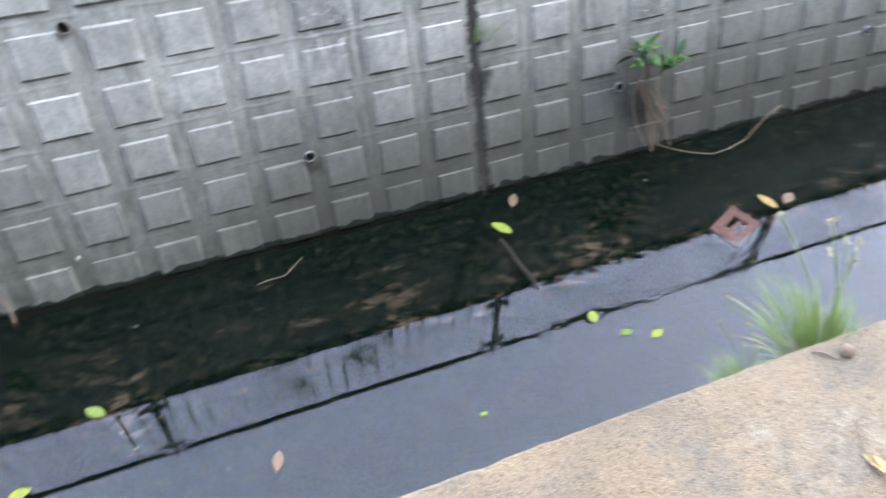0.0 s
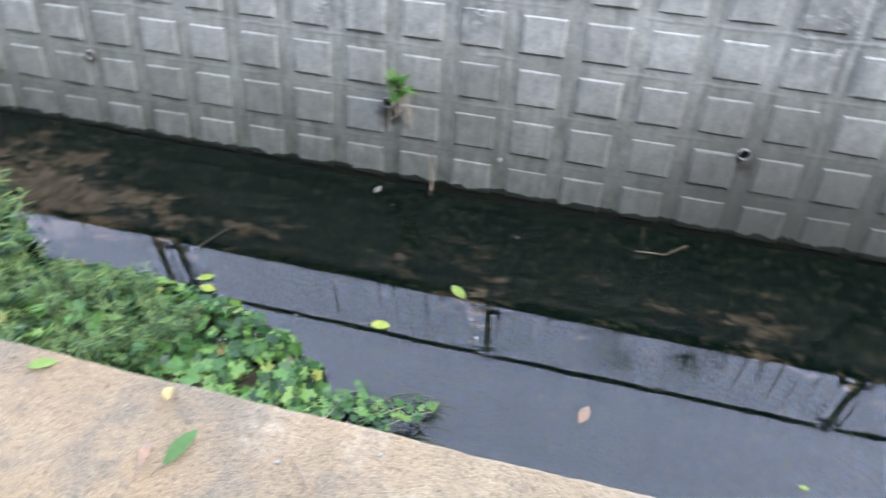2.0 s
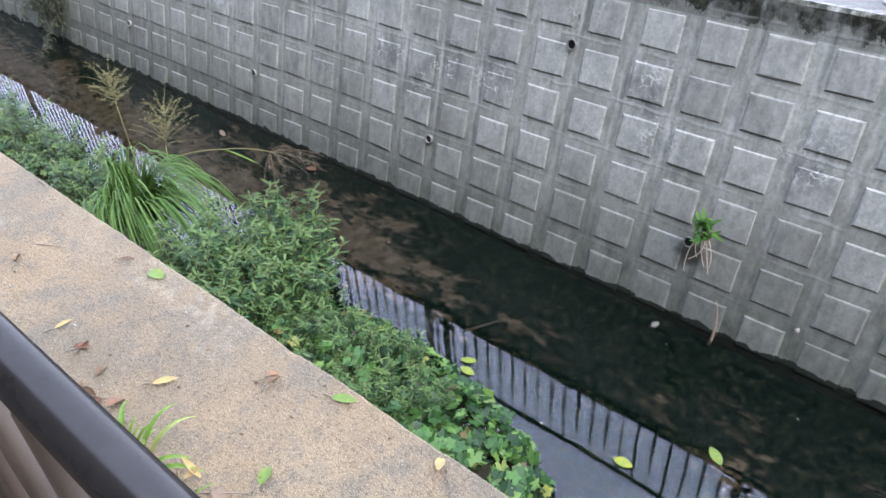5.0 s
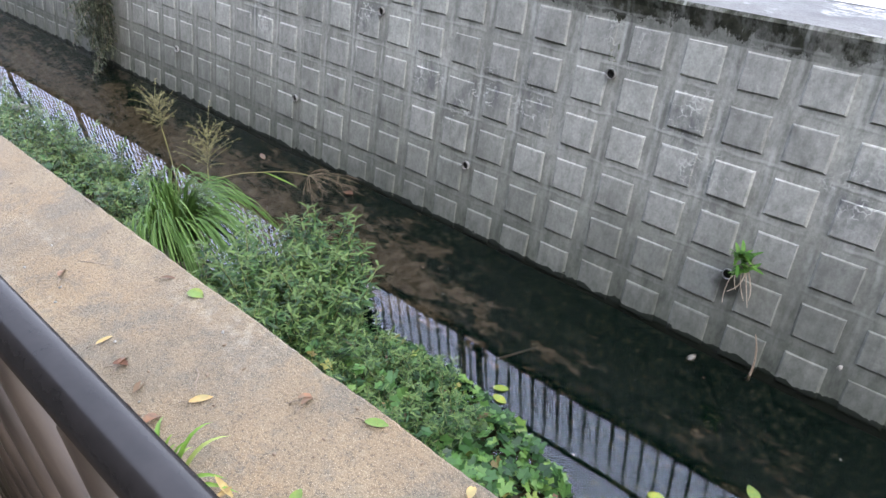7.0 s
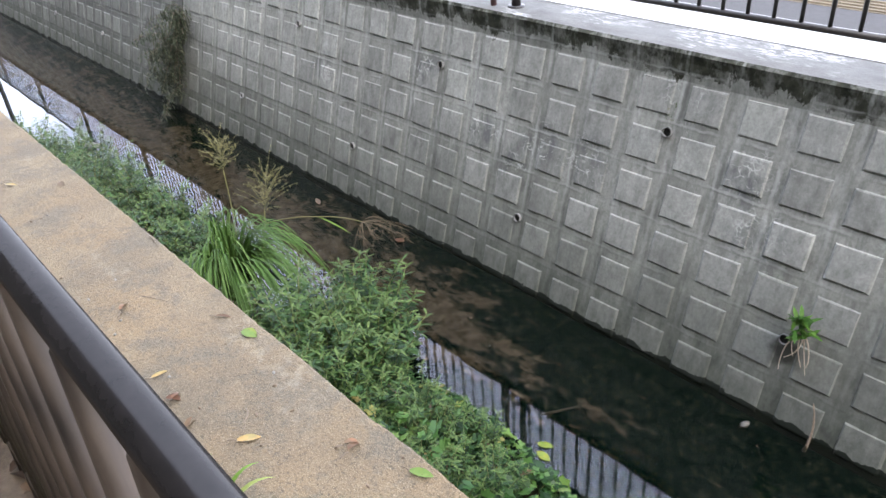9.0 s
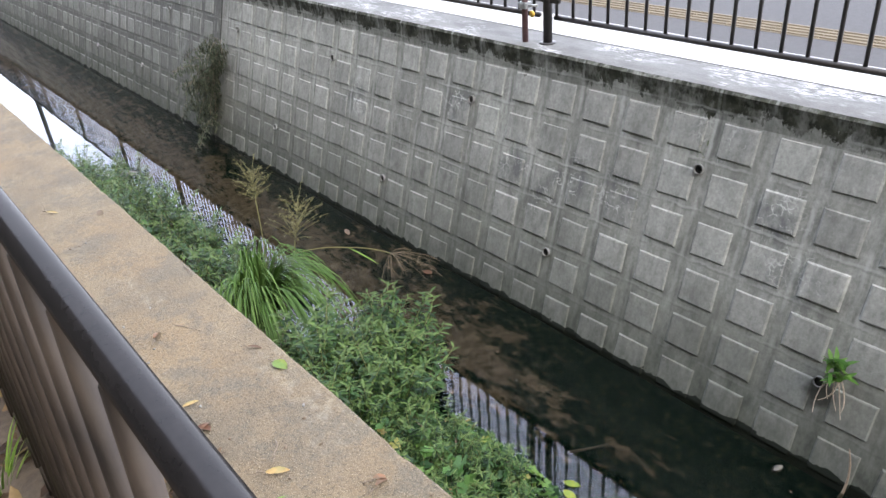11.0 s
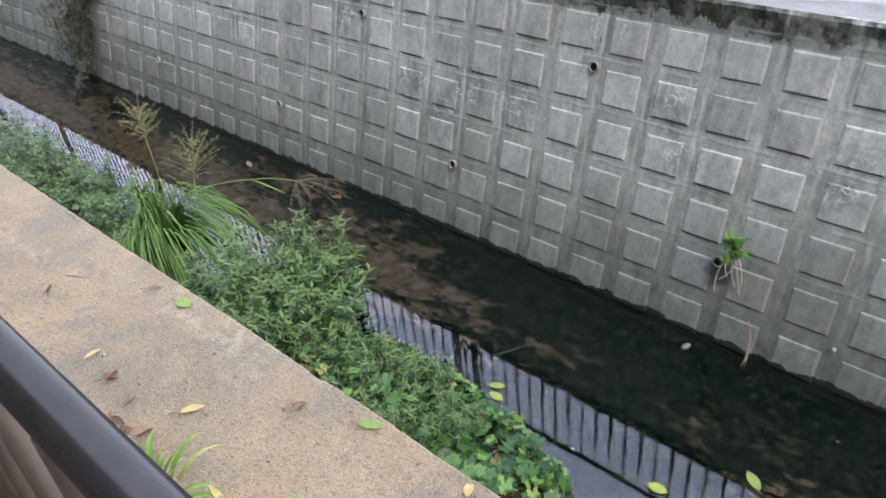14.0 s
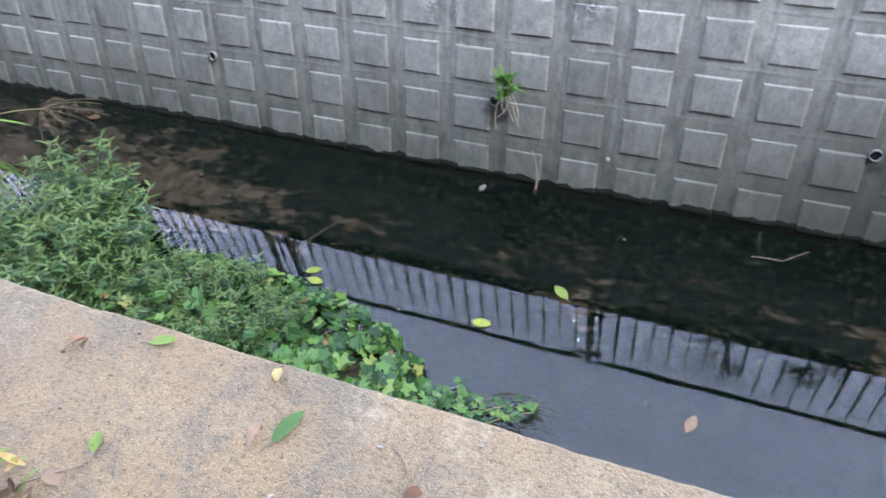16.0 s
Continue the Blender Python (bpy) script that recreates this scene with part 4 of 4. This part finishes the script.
# ---- plants in the far wall ----
def wall_plant(place, n, length, width, mat, name, label, seed, down=0.3, roots=True):
    r = random.Random(seed)
    t = thing(name, Matrix(), label, "wall plant")
    o = Vector(place)
    lv, st = [], []
    for k in range(n):
        a = r.uniform(0, 6.28)
        p = o + Vector((r.uniform(-.05, .05), -0.05 + r.uniform(-.04, .02), r.uniform(-0.01, 0.09)))
        lv.append(placed(leaf_shape(length * r.uniform(.6, 1.1), width, 0.25, r.uniform(0, .5), 0, 4), turn(p, a, r.uniform(-1.1, 0.1), r.uniform(-.3, .3))))
    part("foliage", joined("foliage", lv, mat), t)
    if roots:
        for k in range(6):
            end = o + Vector((r.uniform(-.09, .11), -0.06 + 0.1 * -down, -down * r.uniform(0.4, 1.1)))
            st.append(tube(bend(o + Vector((0, -0.03, 0.02)), end, r.uniform(-.04, .04), 6, (1, -0.4, 0)), [0.0048 - 0.0005 * q for q in range(7)], 5, False))
        part("root_tangle", joined("root_tangle", st, M_ROOT), t, "pale dangling roots")
    return t


wall_plant(on_wall(-0.085, 0.515, 0.02), 34, 0.085, 0.022, M_FERN, "wall_fern", "bright green leafy plant rooted at a drain pipe", 31, 0.24)
wall_plant(on_wall(3.50, 0.58, 0.03), 30, 0.11, 0.034, M_IVY, "wall_shoot", "dark green shoots rooted in the wall", 32, 0.1, False)
wall_plant(on_wall(3.68, 0.52, 0.03), 24, 0.10, 0.03, M_IVY, "wall_shoot", "dark green shoots rooted in the wall", 33, 0.1, False)
t = thing("root_mass", Matrix(), "tangled brown roots hanging from the wall to the water", "roots")
r = random.Random(34)
rt = []
for k in range(16):
    a, b = on_wall(3.50 + r.uniform(-.04, .12), 0.44 + r.uniform(-.05, .08), 0.04), on_wall(3.66 + r.uniform(-.09, .09), r.uniform(-0.03, 0.2), 0.05)
    rt.append(tube(bend(a, b, r.uniform(-.05, .05), 6, (1, -0.3, 0)), r.uniform(0.0015, 0.004), 5, False))
part("root_tangle", joined("root_tangle", rt, M_TWIG), t)
part("runner", joined("runner", [tube(bend((3.64, 2.84, 0.05), (3.95, 2.66, 0.012), -0.02, 6), 0.0028, 6), tube(bend((3.95, 2.66, 0.012), (4.2, 2.69, 0.03), 0.01, 5, (0, -1, 0)), 0.0028, 6),
                                 tube(bend((4.2, 2.69, 0.03), (4.56, 2.84, 0.09), 0.02, 6), 0.0024, 6)], M_STRAW), t, "pale runner over the water")
sprig = blades(35, 34, 0.17, 0.005, 0.7, 0.5, M_LIME, "joint_grass", "little green grass sprig in the wall joint", lean=(0.4, -0.4))
sprig.matrix_basis = Matrix.Translation(on_wall(2.60, 0.86, 0.01))
for k, (x, v) in enumerate(((-1.06, 1.30), (-2.82, 1.27))):
    wall_plant(on_wall(x, v, 0.02), 7, 0.035, 0.008, M_DRYSHRUB, "dry_wall_sprig", "withered brown sprig above a drain pipe", 36 + k, 0.1, False)
part_root = thing("hanging_root", Matrix(), "thin brown root hanging down the wall into the water", "root")
part("root", mesh_from("root", *tube(bend(on_wall(0.06, 0.19, 0.03), on_wall(0.10, -0.05, 0.06), 0.02, 6, (1, 0, 0)), [0.003, 0.004, 0.005, 0.005, 0.006, 0.008, 0.01], 6), M_TWIG), part_root)

# dry shrub hanging in the wall joint
r = random.Random(90)
t = thing("hanging_shrub", Matrix(), "straggly olive shrub hanging down the wall joint", "shrub")
st, lv = [], []
for k in range(46):
    a = on_wall(-6.80 + r.uniform(-.1, .1), r.uniform(0.25, 1.1), 0.02)
    b = a + Vector((r.uniform(-.3, .28), r.uniform(-.42, -.08), r.uniform(-.45, .25)))
    b.z = max(b.z, 0.0)
    line = bend(a, b, 0.08, 6)
    st.append(tube(line, 0.0018, 4, False))
    for q in range(80):
        f = r.uniform(0.25, 1)
        p = a.lerp(b, f) + Vector((r.uniform(-.05, .05), r.uniform(-.05, .05), 0.32 * f * (1 - f) + r.uniform(-.06, .04)))
        lv.append(placed(leaf_shape(0.055 * r.uniform(.6, 1.2), 0.012, 0.2, 0.4, 0, 2), turn(p, r.uniform(0, 6.28), r.uniform(-.3, 1.2))))
part("stem_tangle", joined("stem_tangle", st, M_TWIG), t)
part("foliage", joined("foliage", lv, M_DRYSHRUB), t)

# saplings behind the far fence, mirrored in the water
for k, (x, y, z0, z1, n) in enumerate(((1.34, 3.70, 1.9, 2.74, 200), (2.06, 3.68, 1.85, 2.55, 160), (2.40, 3.69, 1.8, 2.36, 60), (6.9, 3.7, 1.85, 2.3, 70))):
    r = random.Random(110 + k)
    t = thing("sapling", Matrix(), "slim sapling with small dark leaves behind the fence", "sapling", "saplings behind the fence")
    st = [tube(bend((x, y, 1.60), (x + 0.05, y, z1 - 0.1), 0.03, 6, (1, 0, 0)), [0.012 - 0.0015 * q for q in range(7)], 6)]
    lv = []
    for _ in range(14):
        zz = r.uniform(z0 - 0.1, z1 - 0.15)
        end = Vector((x + r.uniform(-.32, .32), y + r.uniform(-.16, .16), zz + r.uniform(0, 0.2)))
        line = bend((x + 0.02, y, zz), end, 0.03, 4)
        st.append(tube(line, 0.003, 4, False))
        for _ in range(n // 17):
            p = line[0].lerp(end, r.uniform(0.3, 1.1)) + Vector((r.uniform(-.05, .05), r.uniform(-.05, .05), r.uniform(-.05, .05)))
            lv.append(placed(leaf_shape(0.05 * r.uniform(.7, 1.2), 0.02, 0.2, 0.3, 0, 3), turn(p, r.uniform(0, 6.28), r.uniform(-.6, .8), r.uniform(-.5, .5))))
    part("stem_tangle", joined("stem_tangle", st, M_TWIG), t)
    part("foliage", joined("foliage", lv, M_SAPLING), t)

# ---- plants on the ledge ----
edge_grass = blades(41, 300, 0.135, 0.0034, 0.85, 0.8, M_PALEGRASS, "edge_grass", "pale green grass tuft growing from the ledge face", lean=(-0.1, 0.3), rise=1.35)
r = random.Random(46)
culms, ears = [], []
for k in range(6):
    a = Vector((r.uniform(-.04, .04), r.uniform(0, .04), 0.02))
    b = a + Vector((r.uniform(-.12, .1), r.uniform(0.03, 0.12), r.uniform(0.17, 0.27)))
    culms.append(tube(bend(a, b, 0.015, 6, (1, 0, 0)), 0.0009, 4, False))
    for q in range(3):
        ears.append(placed(leaf_shape(0.016, 0.004, 0.4, 0.3, 0, 3), turn(b - Vector((0, 0, 0.005 * q)), r.uniform(0, 6.28), r.uniform(-1.2, -.2))))
part("stem_tangle", joined("stem_tangle", culms, M_PALEGRASS), edge_grass)
part("seed_head", joined("seed_head", ears, M_SEED), edge_grass, "pale straw seed heads")
edge_grass.matrix_basis = pose(2.08, 0.525, 1.70)
t = copy_thing(edge_grass, pose(1.93, 0.52, 1.66) @ Matrix.Scale(0.55, 4))
t.scale = (0.55,) * 3
lime = blades(42, 52, 0.17, 0.013, 0.95, 1.0, M_LIME, "ledge_grass", "bright lime grass weed at the back of the ledge")
lime.matrix_basis = pose(-0.06, 0.135, LEDGE_Z - 0.01)
lime2 = blades(43, 40, 0.11, 0.006, 0.8, 0.8, M_LIME, "ledge_grass", "thin lime grass weed among dry leaves")
lime2.matrix_basis = pose(0.06, 0.12, LEDGE_Z - 0.01)
r = random.Random(44)
t = thing("ledge_weed", Matrix(), "upright weed with oval green leaves on the ledge", "weed")
line = bend((2.06, 0.215, LEDGE_Z - 0.01), (2.46, 0.47, LEDGE_Z + 0.09), 0.03, 8)
st, lv, bright = [tube(line, [0.0026 - 0.0002 * k for k in range(9)], 6)], [], []
for k in range(56):
    f = 0.42 * r.random() if k < 34 else r.uniform(0.4, 1)
    i = min(7, int(f * 8))
    p = line[i].lerp(line[i + 1], f * 8 - i)
    size = (0.050 if f < 0.42 else 0.030) * r.uniform(0.8, 1.15)
    lv.append(placed(leaf_shape(size, size * 0.56, 0.15, 0.25, 0, 6), turn(p, k * 2.4, r.uniform(-.5, .5), r.uniform(-.3, .3))))
for k in range(7):
    p = line[8] + Vector((r.uniform(-.05, .05), r.uniform(-.05, .05), r.uniform(-.03, .06)))
    st.append(tube([line[6], p], 0.0012, 3, False))
    bright.append(placed(leaf_shape(0.012, 0.01, 0, 0, 0, 2), turn(p, k, 0.4)))
part("stem_tangle", joined("stem_tangle", st, M_STEM), t)
part("foliage", joined("foliage", lv, M_WEED), t)
part("buds", joined("buds", bright, M_SEED), t, "tiny straw buds")
low = thing("ledge_sprout", Matrix(), "low bright green sprout at the back of the ledge", "weed")
part("foliage", joined("foliage", [placed(leaf_shape(0.034, 0.017, 0.2, 0.3, 0, 4), turn((2.10 + r.uniform(-.04, .09), 0.135 + r.uniform(-.02, .04), LEDGE_Z + r.uniform(0.005, .05)), k * 2.4, r.uniform(-.6, 0))) for k in range(22)], M_LIME), low)


# ---- fallen leaves ----
def leaf_thing(name, x, y, z, length, width, yaw, mat, label, group, fold=0.2, curl=0.15, stalk=0.02, tip=0.0):
    t = thing(name, turn((x, y, z), radians(yaw), radians(tip)), label, "leaf", group)
    me = joined("blade", [placed(leaf_shape(length, width, fold, curl, 0, 8), Matrix.Translation((-length / 2, 0, 0.004 + curl * length * 0.3)))], mat)
    part("blade", me, t)
    if stalk:
        part("stalk", mesh_from("stalk", *tube(bend((-length / 2, 0, 0.004), (-length / 2 - stalk, stalk * 0.3, 0.003), 0.003, 4), 0.0011, 5), M_TWIG), t)
    return t


ON = LEDGE_Z + 0.001
GREEN, YEL, BRN = "fresh green leaf fallen on the concrete ledge", "yellowed leaf fallen on the concrete ledge", "curled dry brown leaf on the concrete ledge"
for x, y, ln, wd, yaw, mat, lab, curl in (
        (-0.466, 0.477, 0.058, 0.043, 20, M_GREENLEAF, GREEN, 0.15), (0.143, 0.488, 0.062, 0.028, 30, M_GREENLEAF, GREEN, 0.1),
        (0.155, 0.290, 0.050, 0.030, 115, M_GREENLEAF, GREEN, 0.05), (0.440, 0.412, 0.092, 0.036, 75, M_DEEPLEAF, GREEN, 0.1),
        (-0.170, 0.306, 0.062, 0.026, 60, M_YELLOWLEAF, YEL, 0.1), (0.374, 0.492, 0.046, 0.024, 120, M_YELLOWLEAF, YEL, 0.35),
        (-1.821, 0.322, 0.06, 0.02, 40, M_YELLOWLEAF, YEL, 0.1), (-0.49, 0.262, 0.05, 0.018, 90, M_YELLOWLEAF, YEL, 0.1),
        (-0.216, 0.170, 0.075, 0.030, 40, M_YELLOWLEAF, YEL, 0.3), (1.967, 0.302, 0.06, 0.028, 100, M_YELLOWLEAF, YEL, 0.2),
        (2.108, 0.305, 0.055, 0.026, 160, M_YELLOWLEAF, YEL, 0.3), (2.13, 0.27, 0.05, 0.024, 10, M_YELLOWLEAF, YEL, 0.3),
        (0.392, 0.389, 0.075, 0.022, 105, M_PINKLEAF, BRN, 0.2), (-0.004, 0.444, 0.06, 0.02, 110, M_BROWNLEAF, BRN, 0.6),
        (-0.388, 0.254, 0.05, 0.028, 70, M_BROWNLEAF, BRN, 0.7), (-0.40, 0.261, 0.05, 0.022, 130, M_BROWNLEAF, BRN, 0.6),
        (-0.813, 0.311, 0.085, 0.022, 150, M_BROWNLEAF, BRN, 0.5), (-0.575, 0.469, 0.05, 0.014, 50, M_BROWNLEAF, BRN, 0.3),
        (-0.238, 0.189, 0.08, 0.028, 50, M_BROWNLEAF, BRN, 0.3), (-0.202, 0.221, 0.06, 0.036, 110, M_BROWNLEAF, BRN, 0.6),
        (-0.17, 0.155, 0.08, 0.03, 20, M_BROWNLEAF, BRN, 0.4), (-0.25, 0.150, 0.07, 0.03, 80, M_BROWNLEAF, BRN, 0.5),
        (0.132, 0.218, 0.05, 0.036, 10, M_PINKLEAF, BRN, 0.8), (0.10, 0.17, 0.06, 0.03, 100, M_BROWNLEAF, BRN, 0.5),
        (0.06, 0.155, 0.06, 0.03, 170, M_PINKLEAF, BRN, 0.5), (0.02, 0.17, 0.06, 0.028, 60, M_BROWNLEAF, BRN, 0.5),
        (0.672, 0.377, 0.05, 0.026, 60, M_BROWNLEAF, BRN, 0.6), (-1.676, 0.443, 0.03, 0.03, 0, M_PINKLEAF, BRN, 0.9),
        (-0.012, 0.447, 0.05, 0.02, 80, M_BROWNLEAF, BRN, 0.7), (-0.32, 0.17, 0.06, 0.025, 30, M_BROWNLEAF, BRN, 0.4)):
    leaf_thing("fallen_leaf", x, y, ON, ln * 0.74, wd * 0.72, yaw, mat, lab, "leaves on the ledge", 0.25, curl)

FLOAT = 0.003
for x, y, ln, wd, yaw, mat, lab in (
        (0.124, 1.869, 0.085, 0.05, 10, M_LIMELEAF, "yellow-green leaf floating on the water"), (0.424, 2.148, 0.10, 0.05, 140, M_GREENLEAF, "bright green leaf floating on the water"),
        (2.515, 2.547, 0.125, 0.062, 120, M_LIMELEAF, "large lime leaf floating on the water"), (2.667, 2.722, 0.11, 0.05, 60, M_PINKLEAF, "reddish dead leaf floating by the wall"),
        (2.671, 1.838, 0.075, 0.05, 70, M_LIMELEAF, "yellow-green leaf floating on the water"), (2.773, 1.699, 0.06, 0.04, 0, M_GREENLEAF, "bright green leaf floating on the water"),
        (2.906, 1.642, 0.075, 0.042, 15, M_LIMELEAF, "yellow-green leaf floating on the water"), (1.10, 1.645, 0.09, 0.046, 75, M_PINKLEAF, "soaked pinkish leaf just under the surface"),
        (5.37, 2.65, 0.09, 0.05, 0, M_LIMELEAF, "yellow-green leaf floating on the water"), (3.99, 2.21, 0.13, 0.06, 100, M_YELLOWLEAF, "pale dead leaf floating by a frame"),
        (4.12, 2.19, 0.11, 0.06, 30, M_PINKLEAF, "reddish dead leaf floating on the water"), (-0.80, 1.93, 0.08, 0.04, 30, M_LIMELEAF, "yellow-green leaf floating on the water"),
        (-0.76, 1.87, 0.08, 0.045, 0, M_LIMELEAF, "yellow-green leaf floating on the water"), (-2.862, 2.69, 0.08, 0.05, 20, M_BROWNLEAF, "orange-brown leaf floating by the wall"),
        (-3.844, 2.63, 0.12, 0.04, 160, M_PINKLEAF, "reddish dead leaf floating by the wall"), (1.97, 1.54, 0.035, 0.02, 0, M_LIMELEAF, "tiny lime leaf floating on the water")):
    leaf_thing("floating_leaf", x, y, FLOAT, ln, wd, yaw, mat, lab, "leaves on the water", 0.08, 0.04, 0.015)


# ---- twigs, stones and other litter ----
def twig(pts, r0, label, name="twig", mat=M_TWIG):
    t = thing(name, Matrix(), label, "twig", "twigs")
    line = []
    for a, b in zip(pts[:-1], pts[1:]):
        line += bend(a, b, 0.004, 3, (1, 1, 0))[:-1]
    line.append(Vector(pts[-1]))
    part("stick", mesh_from("stick", *tube(line, [r0 * 0.55 * (1 - 0.5 * k / len(line)) for k in range(len(line))], 6), mat), t)


Z = LEDGE_Z + 0.004
LT = "thin dry twig on the concrete ledge"
for pts, r0 in ((((-0.25, 0.345, Z), (-0.215, 0.322, Z + .004), (-0.195, 0.30, Z)), 0.0022), (((1.99, 0.37, Z), (1.965, 0.31, Z + .004), (1.955, 0.262, Z), (1.99, 0.25, Z)), 0.0035),
                (((2.17, 0.43, Z), (2.12, 0.345, Z), (2.11, 0.30, Z)), 0.0025), (((2.02, 0.50, Z), (2.045, 0.475, Z)), 0.004),
                (((-0.10, 0.27, Z), (-0.14, 0.20, Z), (-0.22, 0.16, Z)), 0.0015), (((-0.82, 0.36, Z), (-0.74, 0.40, Z)), 0.002), (((-1.1, 0.505, Z), (-1.03, 0.497, Z)), 0.0028),
                (((0.615, 0.43, Z), (0.65, 0.40, Z), (0.66, 0.39, Z)), 0.003), (((0.16, 0.25, Z), (0.08, 0.18, Z + .01), (0.02, 0.16, Z)), 0.003), (((0.40, 0.475, Z), (0.425, 0.455, Z)), 0.0018)):
    twig(pts, r0, LT)
twig(((2.50, 2.52, -0.06), (2.52, 2.3, -0.055), (2.535, 2.13, -0.05)), 0.028, "dull sunken stick under the water", "sunken_stick", M_SUNK)
twig(((1.22, 2.62, 0.0), (1.36, 2.62, 0.01), (1.47, 2.72, 0.004)), 0.005, "thin bare twig floating near the wall")
twig(((-1.02, 2.15, -0.095), (-0.9, 2.35, -0.09), (-0.82, 2.5, -0.09)), 0.013, "dull sunken stick under the water", "sunken_stick", M_SUNK)
twig(((5.7, 2.55, -0.06), (6.1, 2.2, -0.055)), 0.02, "dull sunken stick under the water", "sunken_stick", M_SUNK)


def stone(name, place, size, mat, label, seed, category="stone"):
    r = random.Random(seed)
    bm = bmesh.new()
    bmesh.ops.create_icosphere(bm, subdivisions=2, radius=1)
    o = Vector((seed * 1.7, seed * 0.9, 0))
    for v in bm.verts:
        k = 1 + 0.5 * noise.noise(v.co * 1.4 + o)
        v.co = Vector((v.co.x * size[0] * k, v.co.y * size[1] * k, v.co.z * size[2] * k))
    t = tagged(new(name, bm_mesh(name, bm, mat, True)), label, category)
    t.matrix_basis = turn(place, r.uniform(0, 6))


stone("husk", (2.074, 0.48, LEDGE_Z + 0.009), (0.012, 0.011, 0.010), M_NUT, "round brown seed husk on the ledge", 1, "seed husk")
stone("husk", (2.457, 0.486, LEDGE_Z + 0.006), (0.009, 0.008, 0.007), M_NUT, "round brown seed husk on the ledge", 2, "seed husk")
stone("husk", (2.395, 0.435, LEDGE_Z + 0.006), (0.009, 0.008, 0.007), M_NUT, "round brown seed husk on the ledge", 3, "seed husk")
stone("stone", (-0.178, 2.734, -0.006), (0.032, 0.018, 0.012), M_DARKSTONE, "grey stone breaking the water by the wall", 4)
stone("stone", (4.77, 1.40, 0.01), (0.055, 0.04, 0.035), M_DARKSTONE, "dark wet stone standing out of the water", 5)
stone("stone", (0.457, 2.895, 0.205), (0.014, 0.012, 0.012), M_STONE, "small white stone lodged in the wall", 6)
stone("stone", (-6.586, 1.761, 0.0), (0.1, 0.07, 0.05), M_DARKSTONE, "dark stone by the bank in the water", 8)
rr = random.Random(17)
for k in range(64):
    x, y = rr.uniform(-1.6, 2.6), rr.uniform(0.16, 0.49)
    stone("crumb", (x, y, LEDGE_Z + 0.002), (rr.uniform(.0015, .0055), rr.uniform(.0015, .004), 0.0025), M_NUT if k % 3 else M_STONE, "tiny crumb of soil on the ledge", 30 + k, "soil crumb")
for k in range(34):
    x, y = rr.uniform(-3.5, 5.0), rr.uniform(1.5, 2.75)
    if y > bank_edge(x) + 0.15:
        stone("water_speck", (x, y, 0.001), (rr.uniform(.004, .009), rr.uniform(.003, .007), 0.003), M_STONE if k % 2 else M_NUT, "small speck of debris floating on the water", 80 + k, "debris")

# terracotta frame half sunk in the water
t = thing("terracotta_surround", pose(3.70, 2.11, -0.006, 5, -3, 24) @ Matrix.Scale(0.8, 4), "rusty terracotta frame with a square opening in the water", "terracotta slab")
for nm, lo, hi in (("side", (-0.15, -0.11, -0.02), (0.15, -0.05, 0.02)), ("side", (-0.15, 0.05, -0.02), (0.15, 0.11, 0.02)), ("end", (-0.15, -0.05, -0.02), (-0.05, 0.05, 0.02)), ("end", (0.07, -0.05, -0.02), (0.15, 0.05, 0.02)),
                   ("crossbar", (-0.05, -0.012, -0.012), (0.07, 0.012, 0.014))):
    part(nm, box_mesh(nm, lo, hi, M_BRICK, 0.006), t)

# ---- dry leaves heaped against the back of the ledge ----
r = random.Random(66)
lv = []
for k in range(130):
    x = r.choice((-0.22, 0.08)) + r.gauss(0, 0.07)
    p = (x, min(0.23, 0.115 + abs(r.gauss(0, 0.035))), LEDGE_Z + r.uniform(0.003, 0.022))
    z = r.uniform(0.02, 0.055)
    lv.append(placed(leaf_shape(z, z * 0.36, 0.8, r.uniform(-.6, .8), 0, 4), turn(p, r.uniform(0, 6.28), r.uniform(-.5, .5), r.uniform(-.6, .6))))
tagged(new("ledge_litter", joined("ledge_litter", lv, M_LITTER)), "heap of curled dry leaves at the back of the ledge", "leaf litter", kind="stuff")

# ---- leaf litter behind the handrail ----
r = random.Random(55)
lv = []
for _ in range(4200):
    p = (r.triangular(-8.0, 6.0, -1.0), r.uniform(-1.6, 0.07), 1.425 + r.uniform(0, 0.03))
    s = r.uniform(0.04, 0.08)
    lv.append(placed(leaf_shape(s, s * 0.45, 0.35, r.uniform(-.5, .6), 0, 3), turn(p, r.uniform(0, 6.28), r.uniform(-.4, .4), r.uniform(-.5, .5))))
tagged(new("leaf_litter", joined("leaf_litter", lv, M_LITTER)), "dry brown leaf litter on the soil behind the rail", "leaf litter", kind="stuff")
for k, (x, y) in enumerate(((-0.55, -0.2), (-0.75, -0.35), (-0.35, -0.12), (-1.0, -0.16))):
    g = blades(57 + k, 40, 0.2, 0.007, 0.8, 0.5, M_LIME, "soil_grass", "small lime grass tuft on leaf-strewn soil")
    g.matrix_basis = pose(x, y, 1.42)

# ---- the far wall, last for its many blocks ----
wall_segment("wall_far_left", -24.0, -6.855, "darker grey retaining wall of raised square blocks", M_DARKWALL, M_DARKBLOCK)
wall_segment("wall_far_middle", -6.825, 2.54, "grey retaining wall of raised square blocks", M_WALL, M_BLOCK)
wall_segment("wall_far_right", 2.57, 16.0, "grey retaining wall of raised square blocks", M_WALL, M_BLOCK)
